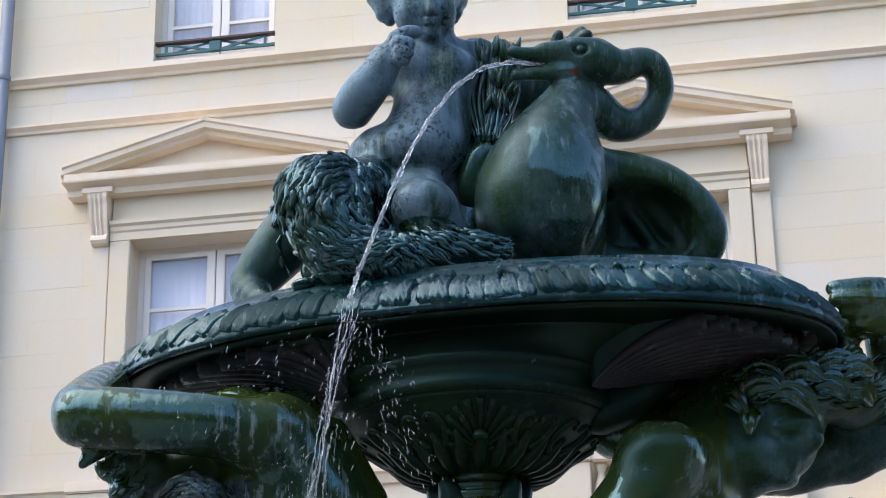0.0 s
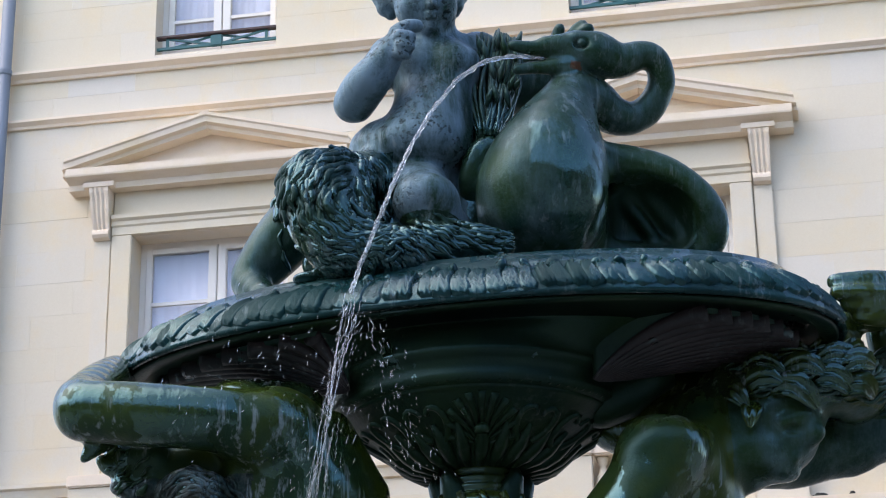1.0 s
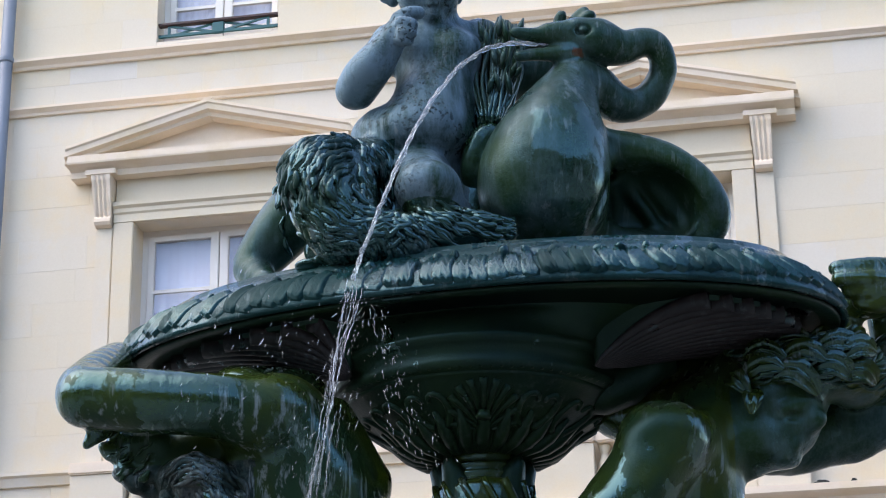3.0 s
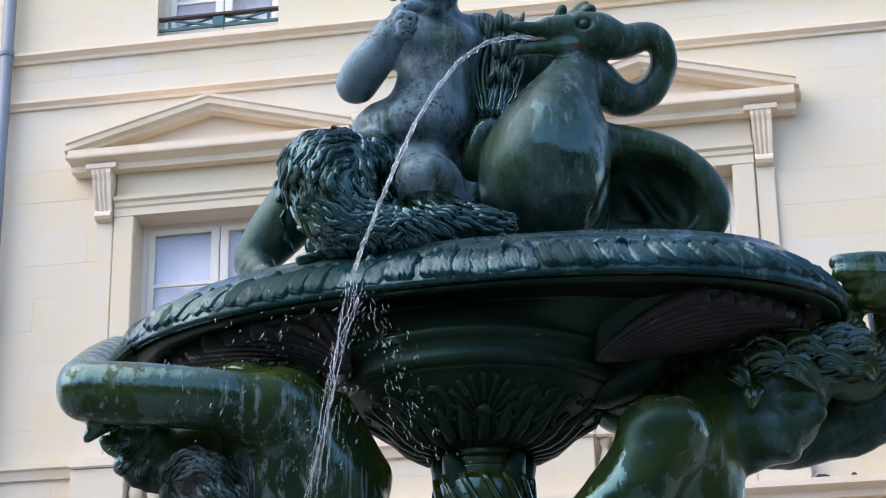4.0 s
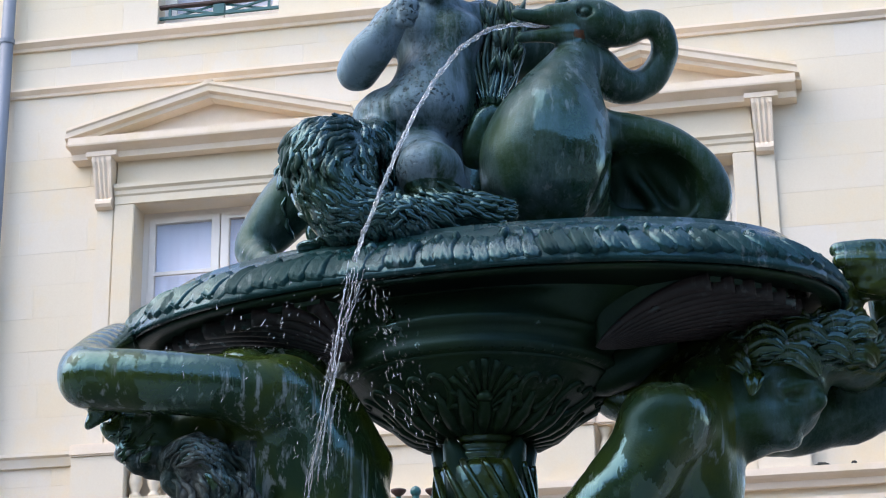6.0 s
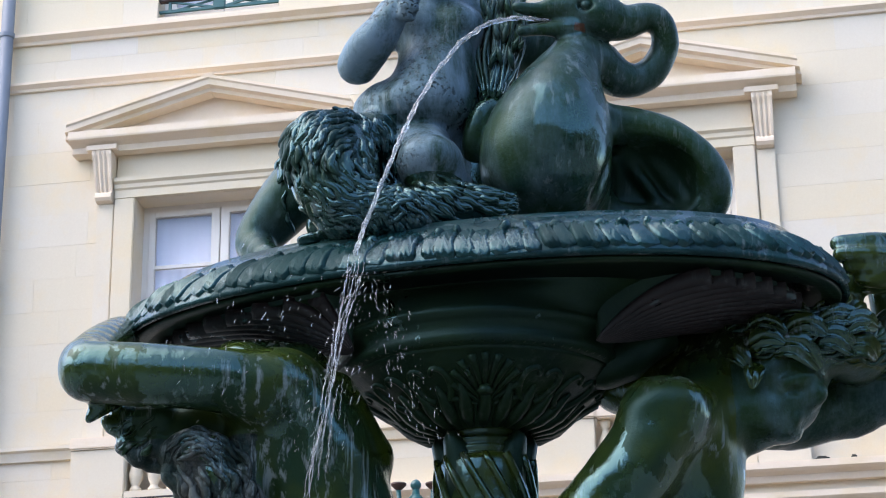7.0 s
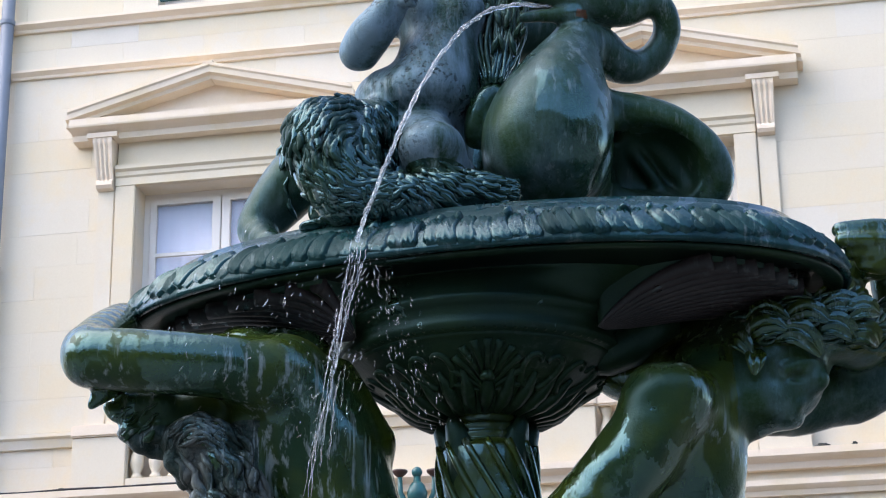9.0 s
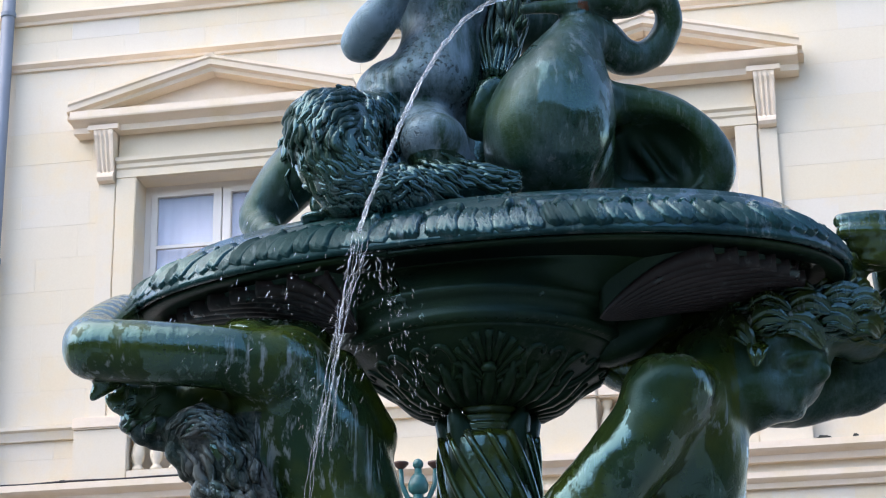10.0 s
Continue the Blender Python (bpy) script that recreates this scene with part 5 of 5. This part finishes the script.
# ---- water ----
def jet(points, radii, name, label, seed, sub=60, twist=0.0015):
    """A thin rope of water through the points."""
    rng = random.Random(seed)
    pts = [Vector(p) for p in points]
    fine, rad = [], []
    for i in range(sub + 1):
        u = i / sub * (len(pts) - 1)
        k = min(int(u), len(pts) - 2)
        p0, p1, p2, p3 = pts[max(k - 1, 0)], pts[k], pts[k + 1], pts[min(k + 2, len(pts) - 1)]
        t = u - k
        p = 0.5 * ((2 * p1) + (p2 - p0) * t + (2 * p0 - 5 * p1 + 4 * p2 - p3) * t * t + (3 * p1 - p0 - 3 * p2 + p3) * t ** 3)
        fine.append(p + Vector((math.sin(i * 0.9 + seed), math.cos(i * 1.3), math.sin(i * 0.5))) * twist)
        r = radii[k] * (1 - t) + radii[k + 1] * t
        rad.append(r * (1 + 0.20 * math.sin(i * 1.1 + seed) + rng.uniform(-0.12, 0.12)))
    return tagged(mesh_object(name, tube(bmesh.new(), fine, rad, 8), WATER, True), label, "water")


arc_pts = ((0.143, -0.090, 3.313), (0.069, -0.115, 3.309), (0.010, -0.130, 3.293), (-0.043, -0.160, 3.242), (-0.090, -0.200, 3.163), (-0.130, -0.240, 3.074), (-0.164, -0.270, 2.981), (-0.195, -0.300, 2.886), (-0.219, -0.315, 2.814), (-0.231, -0.325, 2.770))
jet(arc_pts, (0.003, 0.0042, 0.0046, 0.0042, 0.0038, 0.0036, 0.0036, 0.0036, 0.0036, 0.0036), "water_jet", "clear arc of water spouting from the beak", 2, 120, 0.0008)
jet(arc_pts, (0.001, 0.002, 0.002, 0.002, 0.002, 0.002, 0.002, 0.002, 0.002, 0.002), "water_jet", "clear arc of water spouting from the beak", 5, 120, 0.003)
fall_rng = random.Random(15)
FALL = ((-0.226, -0.350, 2.752), (-0.236, -0.358, 2.690), (-0.250, -0.362, 2.620), (-0.264, -0.364, 2.545), (-0.276, -0.366, 2.470), (-0.290, -0.366, 2.390), (-0.300, -0.366, 2.300))
for k in range(24):
    spread = fall_rng.gauss(0, 1)
    first = fall_rng.choice((0, 0, 0, 0, 1, 1, 2, 3, 4))
    last = min(6, first + fall_rng.choice((1, 2, 2, 3)))
    pts = []
    for n in range(first, last + 1):
        wide = (0.016, 0.011, 0.008, 0.006, 0.008, 0.012, 0.015)[n]
        pts.append(Vector(FALL[n]) + Vector((spread * wide, fall_rng.uniform(-0.006, 0.006), fall_rng.uniform(-0.02, 0.02))))
    rad = [fall_rng.uniform(0.0004, 0.0012) for _ in pts]
    rad[0], rad[-1] = rad[0] * 0.7, 0.0003
    jet(pts, rad, "water_fall", "thin strands of water spilling off the rim", 10 + k, 36, 0.0009)
drops = bmesh.new()
rng = random.Random(77)
for i in range(420):
    side = rng.random()
    t = rng.random()
    if side < 0.45:
        p = Vector((-0.228, -0.350, 2.731)).lerp(Vector((-0.294, -0.360, 2.425)), t) + Vector((rng.gauss(0, 0.012 + 0.025 * t), rng.gauss(0, 0.02), 0))
    elif side < 0.8:
        p = Vector((-0.201, -0.350, 2.726)).lerp(Vector((-0.116, -0.330, 2.449)), t) + Vector((rng.gauss(0, 0.014 + 0.02 * t), rng.gauss(0, 0.02), 0))
    else:
        p = Vector((-0.284, -0.350, 2.722)).lerp(Vector((-0.490, -0.360, 2.540)), t) + Vector((rng.gauss(0, 0.05), rng.gauss(0, 0.02), rng.gauss(0, 0.03)))
    r = 0.0004 + 0.0008 * rng.random() ** 2
    m = Matrix.Translation(p) @ pose(0, 0, 0, 0, rng.gauss(22 if p.x < -0.21 else -10, 12), 0) @ Matrix.Diagonal((r, r, r * rng.uniform(2.0, 9.0), 1))
    bmesh.ops.create_icosphere(drops, subdivisions=1, radius=1.0, matrix=m)
tagged(mesh_object("water_drops", drops, WATER, True), "spray of falling water drops below the rim", "water", kind="stuff")

# ---- street lamp standing between fountain and facade ----
lamp_x, lamp_y, lamp_top = -0.263, 8.0, 4.415
lamp = tagged(new("street_lamp"), "dark green iron street lamp post with ball finial", "street lamp")
lamp.location = (lamp_x, lamp_y, 0)
part("pole", lathe(bmesh.new(), [(0.16, 0.0), (0.16, 0.25), (0.09, 0.35), (0.06, 1.2), (0.04, lamp_top - 0.45), (0.06, lamp_top - 0.40), (0.04, lamp_top - 0.34), (0.02, lamp_top - 0.02)], 20), PAINT_TEAL, lamp, smooth=True)
part("collar", lathe(bmesh.new(), [(0.03, 0.0), (0.055, 0.02), (0.06, 0.06), (0.045, 0.10), (0.03, 0.12)], 20, (0, 0, lamp_top - 0.18)), PAINT_TEAL, lamp, smooth=True)
part("finial", lathe(bmesh.new(), [(0.006, -0.033), (0.021, -0.025), (0.031, -0.009), (0.031, 0.009), (0.021, 0.025), (0.006, 0.033)], 20, (0, 0, lamp_top)), PAINT_TEAL, lamp, smooth=True)
for side in (-1, 1):
    pts = [(side * 0.01, 0, lamp_top - 0.22), (side * 0.06, 0, lamp_top - 0.20), (side * 0.095, 0, lamp_top - 0.12), (side * 0.10, 0, lamp_top - 0.02)]
    part("arm", tube(bmesh.new(), pts, [0.018, 0.016, 0.015, 0.014], 10), PAINT_TEAL, lamp, smooth=True)
    part("bracket", lathe(bmesh.new(), [(0.012, -0.03), (0.03, -0.015), (0.045, 0.0), (0.045, 0.012), (0.012, 0.018)], 16, (side * 0.10, 0, lamp_top)), WOOD_DARK, lamp, smooth=True)

# small dark lumps of debris on the cornice ledge
DEBRIS = plain("dark_debris", (0.03, 0.032, 0.026), 0.95, 0, 0.5, 60)
for x, w in ((0.66, 0.065), (0.90, 0.025), (-5.45, 0.05)):
    bm = bmesh.new()
    bmesh.ops.create_icosphere(bm, subdivisions=3, radius=1.0)
    for v in bm.verts:
        v.co *= 1 + 0.35 * noise.noise(v.co * 2.3 + Vector((x, 0, 0)))
        v.co = Vector((v.co.x * w, v.co.y * 0.03, max(0, v.co.z) * 0.035))
    ob = tagged(mesh_object("moss_tuft", bm, DEBRIS, True), "small dark lump of debris on the cornice", "moss", "moss tufts")
    ob.matrix_world = FACADE @ Matrix.Translation((x, -0.10, 5.441))

# ---- ashlar blocks of the facade ----
unit = bmesh.new()
box(unit, -0.5, 0.5, -0.5, 0.5, -0.5, 0.5)
block_first = None
rng = random.Random(9)
course = 0
z = 4.22
JOINT = 0.0012
while z < 11.0:
    h = 0.293
    x = -8.2 - (0.37 if course % 2 else 0.0)
    cuts = []
    while x < 3.6:
        cuts.append((x, x + rng.choice((0.62, 0.74, 0.74, 0.9))))
        x = cuts[-1][1]
    for a, b in spans(-8.2, 3.6, z, z + h):
        for p, q in cuts:
            lo, hi = max(a, p), min(b, q)
            if hi - lo < 0.06:
                continue
            zlo = z
            m = Matrix.Translation(((lo + hi) / 2, 0.02 - rng.uniform(0, 0.002), z + h / 2)) @ Matrix.Diagonal((hi - lo - JOINT, 0.04, h - JOINT, 1))
            if block_first is None:
                block_first = part("block", unit, STONE, wall_north)
                block_first.matrix_basis = m
            else:
                ob = new("block", block_first.data)
                ob.parent = wall_north
                ob.matrix_basis = m
    z += h
    course += 1
